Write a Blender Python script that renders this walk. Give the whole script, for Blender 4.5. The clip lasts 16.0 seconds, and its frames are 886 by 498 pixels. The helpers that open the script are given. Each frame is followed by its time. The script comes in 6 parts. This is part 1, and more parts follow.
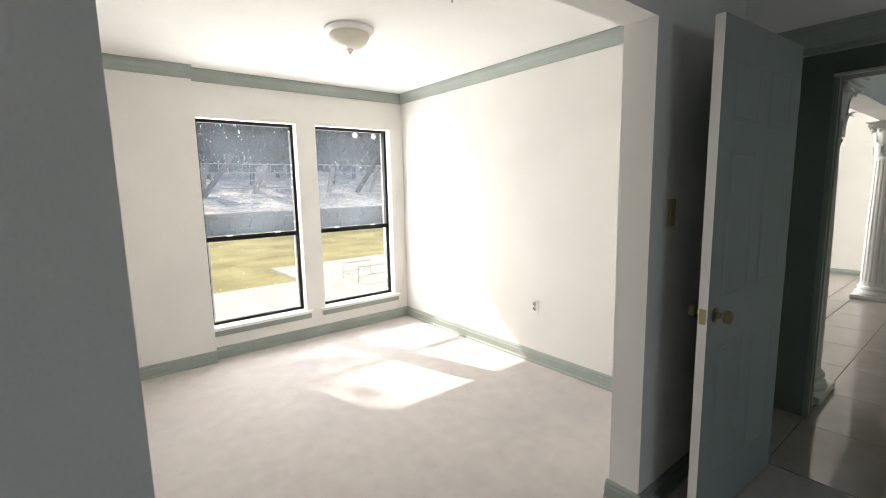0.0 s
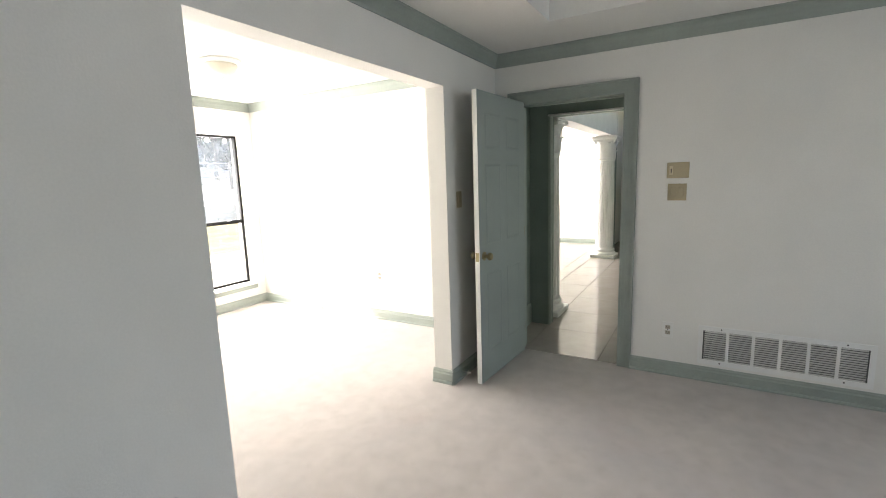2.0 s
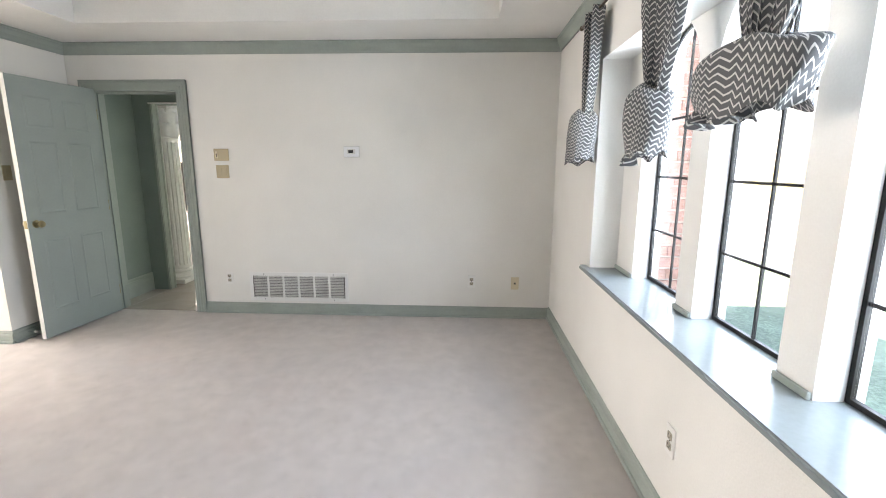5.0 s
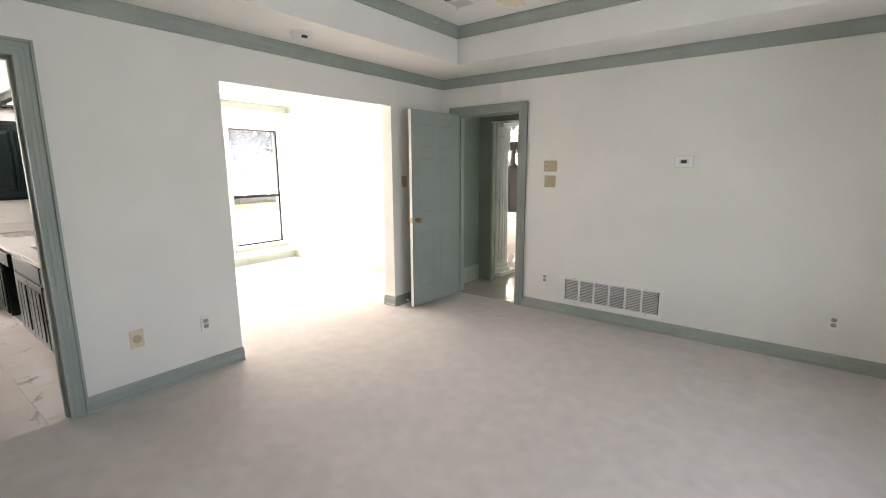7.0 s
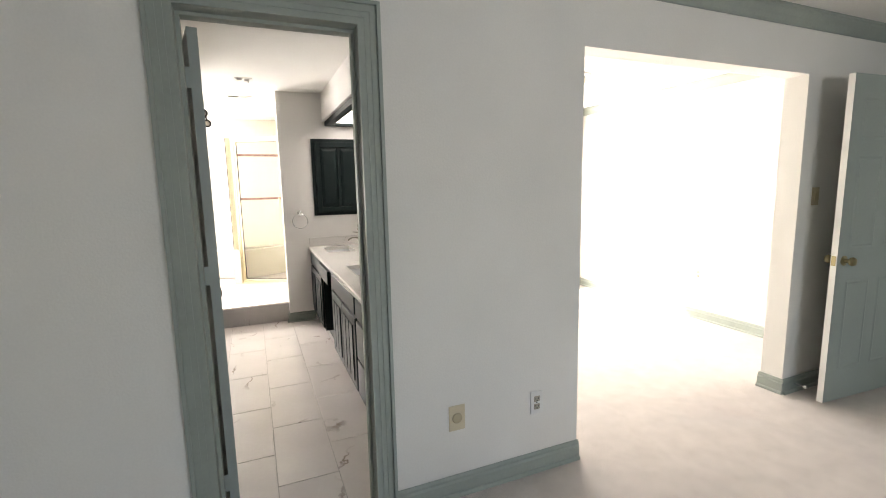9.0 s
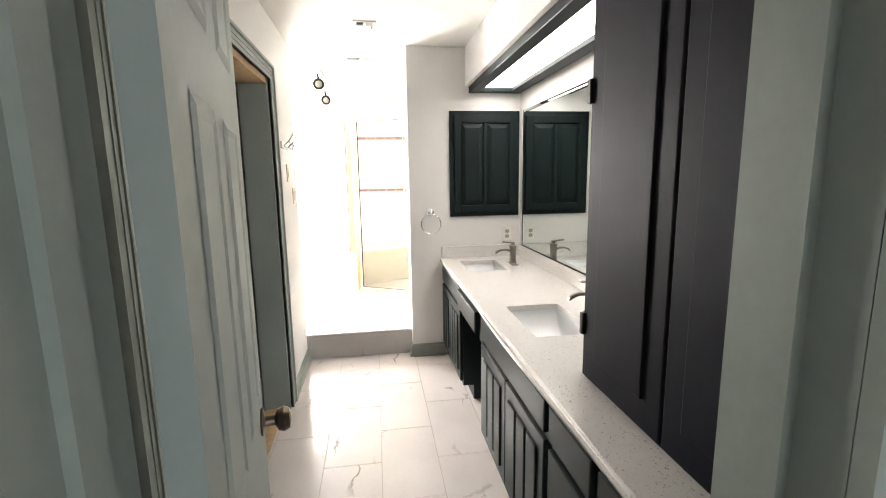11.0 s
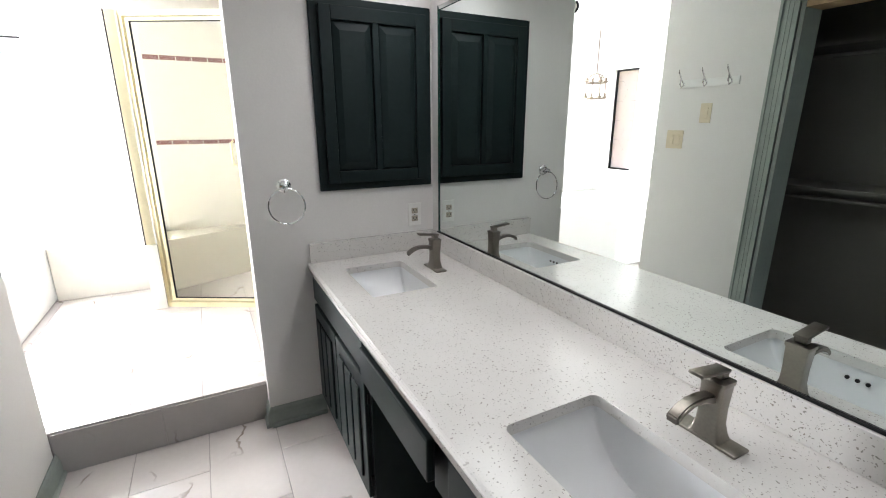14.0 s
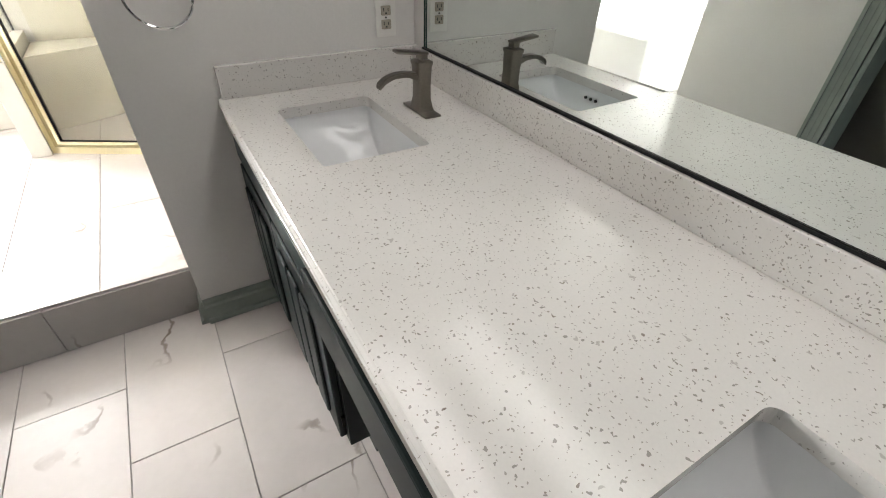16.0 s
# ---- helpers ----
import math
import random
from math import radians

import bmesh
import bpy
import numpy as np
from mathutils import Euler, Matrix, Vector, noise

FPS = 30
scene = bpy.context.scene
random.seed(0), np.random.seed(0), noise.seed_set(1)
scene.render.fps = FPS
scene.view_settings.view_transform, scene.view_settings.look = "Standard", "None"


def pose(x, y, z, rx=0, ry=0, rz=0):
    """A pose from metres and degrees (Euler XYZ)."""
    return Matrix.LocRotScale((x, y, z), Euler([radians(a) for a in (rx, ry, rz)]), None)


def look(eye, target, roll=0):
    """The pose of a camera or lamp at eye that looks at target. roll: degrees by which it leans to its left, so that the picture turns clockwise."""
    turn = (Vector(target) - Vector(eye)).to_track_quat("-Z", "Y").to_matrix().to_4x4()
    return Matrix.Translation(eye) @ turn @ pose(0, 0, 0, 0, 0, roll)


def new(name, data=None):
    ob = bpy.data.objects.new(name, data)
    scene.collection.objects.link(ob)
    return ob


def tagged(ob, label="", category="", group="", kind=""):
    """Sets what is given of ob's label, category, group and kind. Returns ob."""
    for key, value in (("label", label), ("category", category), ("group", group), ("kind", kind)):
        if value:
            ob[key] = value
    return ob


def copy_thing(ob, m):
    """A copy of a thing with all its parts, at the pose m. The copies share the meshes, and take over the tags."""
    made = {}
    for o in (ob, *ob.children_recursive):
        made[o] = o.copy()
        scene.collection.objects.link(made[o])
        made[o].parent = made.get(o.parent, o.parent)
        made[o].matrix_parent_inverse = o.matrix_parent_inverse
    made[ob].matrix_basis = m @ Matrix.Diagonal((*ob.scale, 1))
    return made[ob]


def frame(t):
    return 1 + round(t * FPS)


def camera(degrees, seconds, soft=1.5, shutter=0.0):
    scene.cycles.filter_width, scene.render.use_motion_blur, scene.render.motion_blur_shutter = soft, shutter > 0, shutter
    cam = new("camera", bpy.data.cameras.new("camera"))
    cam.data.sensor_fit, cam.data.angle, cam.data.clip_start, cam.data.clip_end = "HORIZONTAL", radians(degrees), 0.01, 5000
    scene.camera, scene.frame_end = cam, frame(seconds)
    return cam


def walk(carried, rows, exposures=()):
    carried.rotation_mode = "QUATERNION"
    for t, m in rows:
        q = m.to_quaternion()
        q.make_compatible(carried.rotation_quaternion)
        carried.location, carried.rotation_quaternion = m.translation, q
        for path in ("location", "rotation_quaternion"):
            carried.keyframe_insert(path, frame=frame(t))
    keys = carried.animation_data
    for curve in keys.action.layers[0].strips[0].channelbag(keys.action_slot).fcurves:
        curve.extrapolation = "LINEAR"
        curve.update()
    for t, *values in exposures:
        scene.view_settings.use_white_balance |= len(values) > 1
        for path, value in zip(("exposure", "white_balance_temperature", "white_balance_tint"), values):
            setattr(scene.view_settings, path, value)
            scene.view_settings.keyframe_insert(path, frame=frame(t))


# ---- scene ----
cam = camera(89.0, 16.0, 1.0)
PATH = [
    (0, (0.085, -0.021, 1.453), (1.319, 1.528, 1.175), -1.2),
    (0.5, (-0.203, -0.163, 1.458), (1.275, 1.152, 1.166), -1.4),
    (1, (-0.384, -0.337, 1.453), (1.219, 0.818, 1.142), -1.3),
    (1.5, (-0.603, -0.473, 1.462), (1.068, 0.58, 1.147), -2.0),
    (2, (-0.817, -0.662, 1.476), (0.885, 0.34, 1.164), -1.9),
    (2.5, (-0.949, -0.989, 1.467), (0.756, 0.006, 1.148), -1.6),
    (3, (-1.085, -1.344, 1.446), (0.715, -0.556, 1.075), -0.7),
    (3.5, (-1.126, -1.829, 1.423), (0.781, -1.369, 1.034), 0.4),
    (4, (-1.203, -2.279, 1.399), (0.754, -2.157, 1.005), 0.5),
    (4.2, (-1.248, -2.39, 1.397), (0.712, -2.411, 0.996), 0.7),
    (6.3, (-1.435, -2.781, 1.44), (0.397, -2.043, 1.126), 0.7),
    (6.5, (-1.476, -2.673, 1.477), (0.293, -1.797, 1.153), 1.0),
    (7, (-1.539, -2.389, 1.468), (0.021, -1.19, 1.111), -0.2),
    (7.5, (-1.492, -2.042, 1.476), (-0.19, -0.566, 1.122), -0.8),
    (8, (-1.45, -1.7, 1.473), (-0.354, -0.058, 1.154), -0.8),
    (8.5, (-1.418, -1.326, 1.461), (-0.451, 0.403, 1.187), -1.5),
    (9, (-1.349, -0.906, 1.442), (-0.582, 0.919, 1.161), -1.2),
    (9.5, (-1.342, -0.492, 1.419), (-0.756, 1.4, 1.141), -2.0),
    (10, (-1.297, -0.063, 1.469), (-0.896, 1.869, 1.146), -2.7),
    (12.3, (-1.353, 1.219, 1.46), (-1.091, 3.177, 1.144), -0.5),
    (12.5, (-1.358, 1.321, 1.467), (-1.012, 3.268, 1.166), -0.3),
    (13, (-1.337, 1.545, 1.491), (-0.77, 3.439, 1.185), -1.3),
    (13.5, (-1.243, 1.803, 1.497), (-0.475, 3.618, 1.154), -1.3),
    (14, (-1.185, 2.028, 1.444), (-0.295, 3.736, 0.905), -0.1),
    (14.5, (-1.164, 2.285, 1.354), (-0.15, 3.774, 0.487), 2.0),
    (15, (-1.114, 2.406, 1.284), (-0.056, 3.693, 0.177), 3.4),
    (15.5, (-0.983, 2.529, 1.239), (-0.015, 3.792, 0.027), 2.8),
    (16, (-0.936, 2.643, 1.279), (-0.089, 3.994, 0.072), 2.0),
]
walk(cam, [(t, look(eye, target, roll)) for t, eye, target, roll in PATH],
     [(0.0, 0.25, 7000, 14), (0.5, 0.88, 7000, 14), (1.0, 1.40, 7100, 14), (1.5, 1.55, 7150, 14), (2.5, 1.47, 7350, 17), (3.5, 1.92, 7400, 18.5), (4.0, 2.18, 7300, 18.5), (4.2, 2.36, 7300, 19), (6.5, 2.05, 7650, 19), (8.0, 1.76, 7500, 17), (9.0, 1.75, 7650, 17), (10.0, 2.22, 7750, 17), (12.5, 1.92, 6650, 14), (13.5, 1.68, 6650, 14), (14.5, 1.25, 6500, 14), (15.0, 1.42, 6450, 14), (15.5, 1.52, 6700, 14), (16.0, 1.22, 7000, 14)])

# ---- world, sun, large lights ----
world = bpy.data.worlds.new("sky")
scene.world = world
world.use_nodes = True
wn = world.node_tree.nodes
sky = wn.new("ShaderNodeTexSky")
sky.sky_type = "NISHITA"
sky.sun_disc = False
sky.sun_elevation = radians(42)
sky.sun_rotation = radians(-16.5)
world.node_tree.links.new(sky.outputs[0], wn["Background"].inputs[0])
wn["Background"].inputs[1].default_value = 0.15
sun_data = bpy.data.lights.new("sun", "SUN")
sun_data.energy = 5.0
sun_data.angle = radians(0.5)
sun_data.color = (1.0, 0.95, 0.86)
sun = new("sun", sun_data)
sun.matrix_world = look((-6.0, 20, 19.0), (0.0, 0, 0))


def window_light(name, place, target, sx, sy, watts, colour=(0.93, 0.97, 1.0)):
    """Sky light standing in a window's opening."""
    d = bpy.data.lights.new(name, "AREA")
    d.shape, d.size, d.size_y, d.energy, d.color = "RECTANGLE", sx, sy, watts, colour
    o = new(name, d)
    o.matrix_world = look(place, target)
    return o


window_light("sky_light", (1.78, 4.36, 1.15), (1.78, 0, 1.0), 1.75, 1.7, 74, (0.92, 0.97, 1.0))
window_light("sky_light", (0.25, -3.80, 1.4), (0.25, 0, 1.2), 2.0, 1.15, 20, (0.62, 0.80, 1.0))
window_light("sky_light", (-2.54, 6.43, 1.5), (-2.2, 3, 0.6), 0.72, 1.05, 66)
# added lamp that brightens the far room, in an opening that is never seen
window_light("sky_light", (9.0, 6.3, 1.3), (8.0, 0, 0.8), 4.0, 2.0, 450)

# ---- materials ----


def material(name, colour, rough=0.6, metal=0.0, grain=0.06, scale=60.0, bump=0.1, blotch=0.05, blotch_scale=2.5, spec=0.5):
    """A surface with fine grain and broad uneven tone."""
    m = bpy.data.materials.new(name)
    m.use_nodes = True
    nt = m.node_tree
    n, l = nt.nodes, nt.links
    p = n["Principled BSDF"]
    p.inputs["Roughness"].default_value = rough
    p.inputs["Metallic"].default_value = metal
    p.inputs["Specular IOR Level"].default_value = spec
    tc = n.new("ShaderNodeTexCoord")
    fine = n.new("ShaderNodeTexNoise")
    fine.inputs["Scale"].default_value = scale
    fine.inputs["Detail"].default_value = 5
    broad = n.new("ShaderNodeTexNoise")
    broad.inputs["Scale"].default_value = blotch_scale
    broad.inputs["Detail"].default_value = 4
    for t in (fine, broad):
        l.new(tc.outputs["Object"], t.inputs["Vector"])
    a = n.new("ShaderNodeMapRange")
    a.inputs[1].default_value, a.inputs[2].default_value = 0.3, 0.7
    a.inputs[3].default_value, a.inputs[4].default_value = 1 - grain, 1 + grain
    l.new(fine.outputs[0], a.inputs[0])
    b = n.new("ShaderNodeMapRange")
    b.inputs[1].default_value, b.inputs[2].default_value = 0.3, 0.7
    b.inputs[3].default_value, b.inputs[4].default_value = 1 - blotch, 1 + blotch
    l.new(broad.outputs[0], b.inputs[0])
    mul = n.new("ShaderNodeMath")
    mul.operation = "MULTIPLY"
    l.new(a.outputs[0], mul.inputs[0])
    l.new(b.outputs[0], mul.inputs[1])
    col = n.new("ShaderNodeVectorMath")
    col.operation = "SCALE"
    col.inputs[0].default_value = colour
    l.new(mul.outputs[0], col.inputs["Scale"])
    l.new(col.outputs[0], p.inputs["Base Color"])
    if bump:
        bp = n.new("ShaderNodeBump")
        bp.inputs["Strength"].default_value = bump
        bp.inputs["Distance"].default_value = 0.004
        l.new(fine.outputs[0], bp.inputs["Height"])
        l.new(bp.outputs[0], p.inputs["Normal"])
    return m


def mix_in(m, factor_socket, colour):
    """Lay a second colour over a material's base colour by a factor."""
    nt = m.node_tree
    p = nt.nodes["Principled BSDF"]
    old = p.inputs["Base Color"].links[0].from_socket
    mx = nt.nodes.new("ShaderNodeMix")
    mx.data_type = "RGBA"
    mx.inputs["B"].default_value = (*colour, 1)
    nt.links.new(factor_socket, mx.inputs["Factor"])
    nt.links.new(old, mx.inputs["A"])
    nt.links.new(mx.outputs["Result"], p.inputs["Base Color"])


def glassy(name, tint=(1, 1, 1), see=0.9, rough=0.02):
    """Thin glass: mostly clear, with a mirror-like sheen."""
    m = bpy.data.materials.new(name)
    m.use_nodes = True
    n, l = m.node_tree.nodes, m.node_tree.links
    n.clear()
    out = n.new("ShaderNodeOutputMaterial")
    tr = n.new("ShaderNodeBsdfTransparent")
    tr.inputs[0].default_value = (*tint, 1)
    gl = n.new("ShaderNodeBsdfGlossy")
    gl.inputs["Roughness"].default_value = rough
    mx = n.new("ShaderNodeMixShader")
    lw = n.new("ShaderNodeLayerWeight")
    pw = n.new("ShaderNodeMath")
    pw.operation = "POWER"
    pw.inputs[1].default_value = 4.0
    l.new(lw.outputs["Facing"], pw.inputs[0])
    fr = n.new("ShaderNodeMath")
    fr.operation = "MULTIPLY_ADD"
    fr.inputs[1].default_value = 0.6
    fr.inputs[2].default_value = 0.03
    l.new(pw.outputs[0], fr.inputs[0])
    l.new(fr.outputs[0], mx.inputs[0])
    l.new(tr.outputs[0], mx.inputs[1])
    l.new(gl.outputs[0], mx.inputs[2])
    l.new(mx.outputs[0], out.inputs[0])
    return m


def veined_tile(name, base, vein, rough, vein_scale, spec=0.5, per_object=True):
    """Porcelain marble tile with grey-brown veins, each tile cut from another place."""
    m = material(name, base, rough, grain=0.015, scale=40, bump=0.0, blotch=0.05, blotch_scale=3, spec=spec)
    nt = m.node_tree
    n, l = nt.nodes, nt.links
    tc = n.new("ShaderNodeTexCoord")
    info = n.new("ShaderNodeObjectInfo")
    off = n.new("ShaderNodeVectorMath")
    off.operation = "SCALE"
    off.inputs[0].default_value = (37, 19, 11)
    l.new(info.outputs["Random"], off.inputs["Scale"])
    add = n.new("ShaderNodeVectorMath")
    l.new(tc.outputs["Object"], add.inputs[0])
    l.new(off.outputs[0], add.inputs[1])
    warp = n.new("ShaderNodeTexNoise")
    warp.inputs["Scale"].default_value = 2.2
    warp.inputs["Detail"].default_value = 6
    l.new(add.outputs[0], warp.inputs["Vector"])
    add2 = n.new("ShaderNodeVectorMath")
    add2.operation = "MULTIPLY_ADD"
    add2.inputs[1].default_value = (0.9, 0.9, 0.9)
    l.new(warp.outputs["Color"], add2.inputs[0])
    l.new(add.outputs[0], add2.inputs[2])
    w = n.new("ShaderNodeTexWave")
    w.inputs["Scale"].default_value = vein_scale
    w.inputs["Distortion"].default_value = 3.0
    w.inputs["Detail"].default_value = 4
    w.inputs["Detail Scale"].default_value = 1.6
    l.new(add2.outputs[0], w.inputs["Vector"])
    r = n.new("ShaderNodeMapRange")
    r.inputs[1].default_value, r.inputs[2].default_value = 0.972, 1.0
    l.new(w.outputs[1], r.inputs[0])
    gate = n.new("ShaderNodeTexNoise")
    gate.inputs["Scale"].default_value = 3.4
    l.new(add.outputs[0], gate.inputs["Vector"])
    g = n.new("ShaderNodeMapRange")
    g.inputs[1].default_value, g.inputs[2].default_value = 0.54, 0.70
    l.new(gate.outputs[0], g.inputs[0])
    f = n.new("ShaderNodeMath")
    f.operation = "MULTIPLY"
    l.new(r.outputs[0], f.inputs[0])
    l.new(g.outputs[0], f.inputs[1])
    mix_in(m, f.outputs[0], vein)
    return m


def quartz_stone():
    """White quartz with grey and brown chips."""
    m = material("quartz", (0.70, 0.68, 0.655), 0.15, grain=0.02, scale=200, bump=0.0, blotch=0.03)
    nt = m.node_tree
    n, l = nt.nodes, nt.links
    tc = n.new("ShaderNodeTexCoord")
    for sc, lim, keep, colour in ((125, 0.28, 0.79, (0.20, 0.185, 0.165)), (215, 0.28, 0.79, (0.28, 0.26, 0.23)), (84, 0.17, 0.72, (0.15, 0.115, 0.085)), (58, 0.22, 0.88, (0.42, 0.40, 0.37))):
        warp = n.new("ShaderNodeTexNoise")
        warp.inputs["Scale"].default_value = sc * 0.8
        l.new(tc.outputs["Object"], warp.inputs["Vector"])
        ma = n.new("ShaderNodeVectorMath")
        ma.operation = "MULTIPLY_ADD"
        k = 1.7 / sc
        ma.inputs[1].default_value = (k, k, k)
        l.new(warp.outputs["Color"], ma.inputs[0])
        l.new(tc.outputs["Object"], ma.inputs[2])
        v = n.new("ShaderNodeTexVoronoi")
        v.inputs["Scale"].default_value = sc
        l.new(ma.outputs[0], v.inputs["Vector"])
        lt = n.new("ShaderNodeMapRange")
        lt.inputs[1].default_value, lt.inputs[2].default_value = lim, lim * 0.8
        l.new(v.outputs["Distance"], lt.inputs[0])
        sep = n.new("ShaderNodeSeparateColor")
        l.new(v.outputs["Color"], sep.inputs[0])
        gt = n.new("ShaderNodeMath")
        gt.operation = "GREATER_THAN"
        gt.inputs[1].default_value = keep
        l.new(sep.outputs[0], gt.inputs[0])
        f = n.new("ShaderNodeMath")
        f.operation = "MULTIPLY"
        l.new(lt.outputs[0], f.inputs[0])
        l.new(gt.outputs[0], f.inputs[1])
        f2 = n.new("ShaderNodeMath")
        f2.operation = "MULTIPLY"
        f2.inputs[1].default_value = 0.78
        l.new(f.outputs[0], f2.inputs[0])
        mix_in(m, f2.outputs[0], colour)
    return m


def chevron_cloth():
    """Grey cotton with white zigzag lines, drawn in the cloth's own UV."""
    m = material("chevron_cloth", (0.10, 0.105, 0.11), 0.9, grain=0.12, scale=400, bump=0.15, blotch=0.05)
    nt = m.node_tree
    n, l = nt.nodes, nt.links
    uv = n.new("ShaderNodeUVMap")
    sep = n.new("ShaderNodeSeparateXYZ")
    l.new(uv.outputs[0], sep.inputs[0])
    tri = n.new("ShaderNodeMath")
    tri.operation = "PINGPONG"
    tri.inputs[1].default_value = 0.017
    l.new(sep.outputs[0], tri.inputs[0])
    add = n.new("ShaderNodeMath")
    l.new(sep.outputs[1], add.inputs[0])
    l.new(tri.outputs[0], add.inputs[1])
    sc = n.new("ShaderNodeMath")
    sc.operation = "MULTIPLY"
    sc.inputs[1].default_value = 1 / 0.023
    l.new(add.outputs[0], sc.inputs[0])
    fr = n.new("ShaderNodeMath")
    fr.operation = "FRACT"
    l.new(sc.outputs[0], fr.inputs[0])
    gt = n.new("ShaderNodeMath")
    gt.operation = "GREATER_THAN"
    gt.inputs[1].default_value = 0.73
    l.new(fr.outputs[0], gt.inputs[0])
    mix_in(m, gt.outputs[0], (0.58, 0.58, 0.56))
    return m


SOCKET = material("aged_outlet_face", (0.42, 0.38, 0.31), 0.45, grain=0.03, bump=0.0)
MIRROREDGE = material("green_glass_edge", (0.02, 0.06, 0.05), 0.15, grain=0.02, bump=0.0)
VENTSHADE = material("vent_shade", (0.10, 0.10, 0.095), 0.7, grain=0.03)
WALL = material("wall_paint", (0.80, 0.785, 0.745), 0.75, grain=0.018, scale=120, bump=0.2, blotch=0.04, blotch_scale=1.6, spec=0.3)
BATHWALL = material("bath_wall_paint", (0.76, 0.745, 0.725), 0.7, grain=0.012, scale=120, bump=0.12, blotch=0.02, blotch_scale=1.3, spec=0.3)
CEIL = material("ceiling_paint", (0.80, 0.79, 0.76), 0.85, grain=0.02, scale=90, bump=0.15, blotch=0.02, spec=0.2)
TRIM = material("grey_green_trim_paint", (0.312, 0.352, 0.318), 0.6, grain=0.03, scale=60, bump=0.06, blotch=0.07, blotch_scale=4)
DOORPAINT = material("grey_blue_door_paint", (0.30, 0.345, 0.325), 0.55, grain=0.02, scale=60, bump=0.05, blotch=0.05, blotch_scale=3)
HALLPAINT = material("hall_green_paint", (0.20, 0.25, 0.22), 0.6, grain=0.03, scale=60, bump=0.06, blotch=0.06)
CARPET = material("carpet", (0.60, 0.553, 0.527), 0.97, grain=0.16, scale=330, bump=0.9, blotch=0.06, blotch_scale=9, spec=0.1)
_cn = CARPET.node_tree.nodes
_cl = CARPET.node_tree.links
_ct = _cn.new("ShaderNodeTexCoord")
for _sc, _lo, _hi, _top, _col in ((0.9, 0.50, 0.72, 0.45, (0.44, 0.435, 0.45)), (1.7, 0.55, 0.75, 0.35, (0.60, 0.50, 0.47)), (16.0, 0.56, 0.68, 0.20, (0.46, 0.42, 0.39))):
    _nz = _cn.new("ShaderNodeTexNoise")
    _nz.inputs["Scale"].default_value = _sc
    _nz.inputs["Detail"].default_value = 6
    _cl.new(_ct.outputs["Object"], _nz.inputs["Vector"])
    _mr = _cn.new("ShaderNodeMapRange")
    _mr.inputs[1].default_value, _mr.inputs[2].default_value, _mr.inputs[4].default_value = _lo, _hi, _top
    _cl.new(_nz.outputs[0], _mr.inputs[0])
    mix_in(CARPET, _mr.outputs[0], _col)
TILE = veined_tile("marble_tile", (0.63, 0.585, 0.565), (0.23, 0.18, 0.15), 0.25, 1.1)
# riser marble: the floor tile's base and veins, about a third darker
RISER = veined_tile("darker_marble_tile", (0.42, 0.395, 0.375), (0.16, 0.13, 0.11), 0.3, 1.1)
GROUT = material("grout", (0.40, 0.38, 0.36), 0.9, grain=0.08, scale=200)
HALLGROUT = material("hall_grout", (0.26, 0.24, 0.22), 0.7, grain=0.08, scale=200)
HALLTILE = material("polished_hall_tile", (0.42, 0.375, 0.345), 0.05, grain=0.05, scale=9, bump=0.0, blotch=0.1, blotch_scale=1.5)
QUARTZ = quartz_stone()
DARK = material("dark_cabinet_paint", (0.010, 0.018, 0.0185), 0.45, grain=0.06, scale=50, bump=0.05, blotch=0.10, blotch_scale=3, spec=0.14)
TOWER = material("near_black_navy_paint", (0.006, 0.006, 0.010), 0.6, grain=0.06, scale=50, bump=0.05, blotch=0.10, blotch_scale=3, spec=0.06)
BLACK = material("black_frame", (0.008, 0.008, 0.008), 0.5, grain=0.05, spec=0.25)
WHITEP = material("white_enamel", (0.80, 0.80, 0.78), 0.35, grain=0.01, bump=0.02, blotch=0.02)
CERAMIC = material("white_porcelain", (0.84, 0.85, 0.86), 0.07, grain=0.004, bump=0.0, blotch=0.01)
ALMOND = material("almond_plastic", (0.46, 0.385, 0.25), 0.4, grain=0.02, bump=0.02)
IVORY = material("ivory_plastic", (0.66, 0.58, 0.42), 0.4, grain=0.02, bump=0.02)
WHITEPL = material("white_plastic", (0.80, 0.79, 0.76), 0.4, grain=0.01, bump=0.0)
SLOT = material("dark_slot", (0.03, 0.03, 0.03), 0.6, grain=0.02)
VENTPAINT = material("vent_enamel", (0.66, 0.66, 0.63), 0.45, grain=0.02, bump=0.02)
NICKEL = material("brushed_nickel", (0.25, 0.23, 0.20), 0.30, metal=1.0, grain=0.05, scale=150, bump=0.03)
CHROME = material("chrome", (0.80, 0.81, 0.82), 0.06, metal=1.0, grain=0.0, bump=0.0, blotch=0.0)
BRASS = material("brass", (0.33, 0.28, 0.16), 0.34, metal=1.0, grain=0.04, bump=0.0)
GOLD = material("pale_gold_metal", (0.86, 0.78, 0.54), 0.3, metal=1.0, grain=0.03, bump=0.0)
BRONZE = material("aged_bronze", (0.16, 0.12, 0.09), 0.3, metal=1.0, grain=0.05)
RAWWOOD = material("raw_pine", (0.52, 0.36, 0.20), 0.7, grain=0.12, scale=30, bump=0.15)
PLASTER = material("white_plaster", (0.78, 0.77, 0.75), 0.6, grain=0.03, scale=40, bump=0.1)
BRICK = material("pink_brick", (0.52, 0.30, 0.25), 0.9, grain=0.16, scale=60, bump=0.5, blotch=0.18, blotch_scale=9)
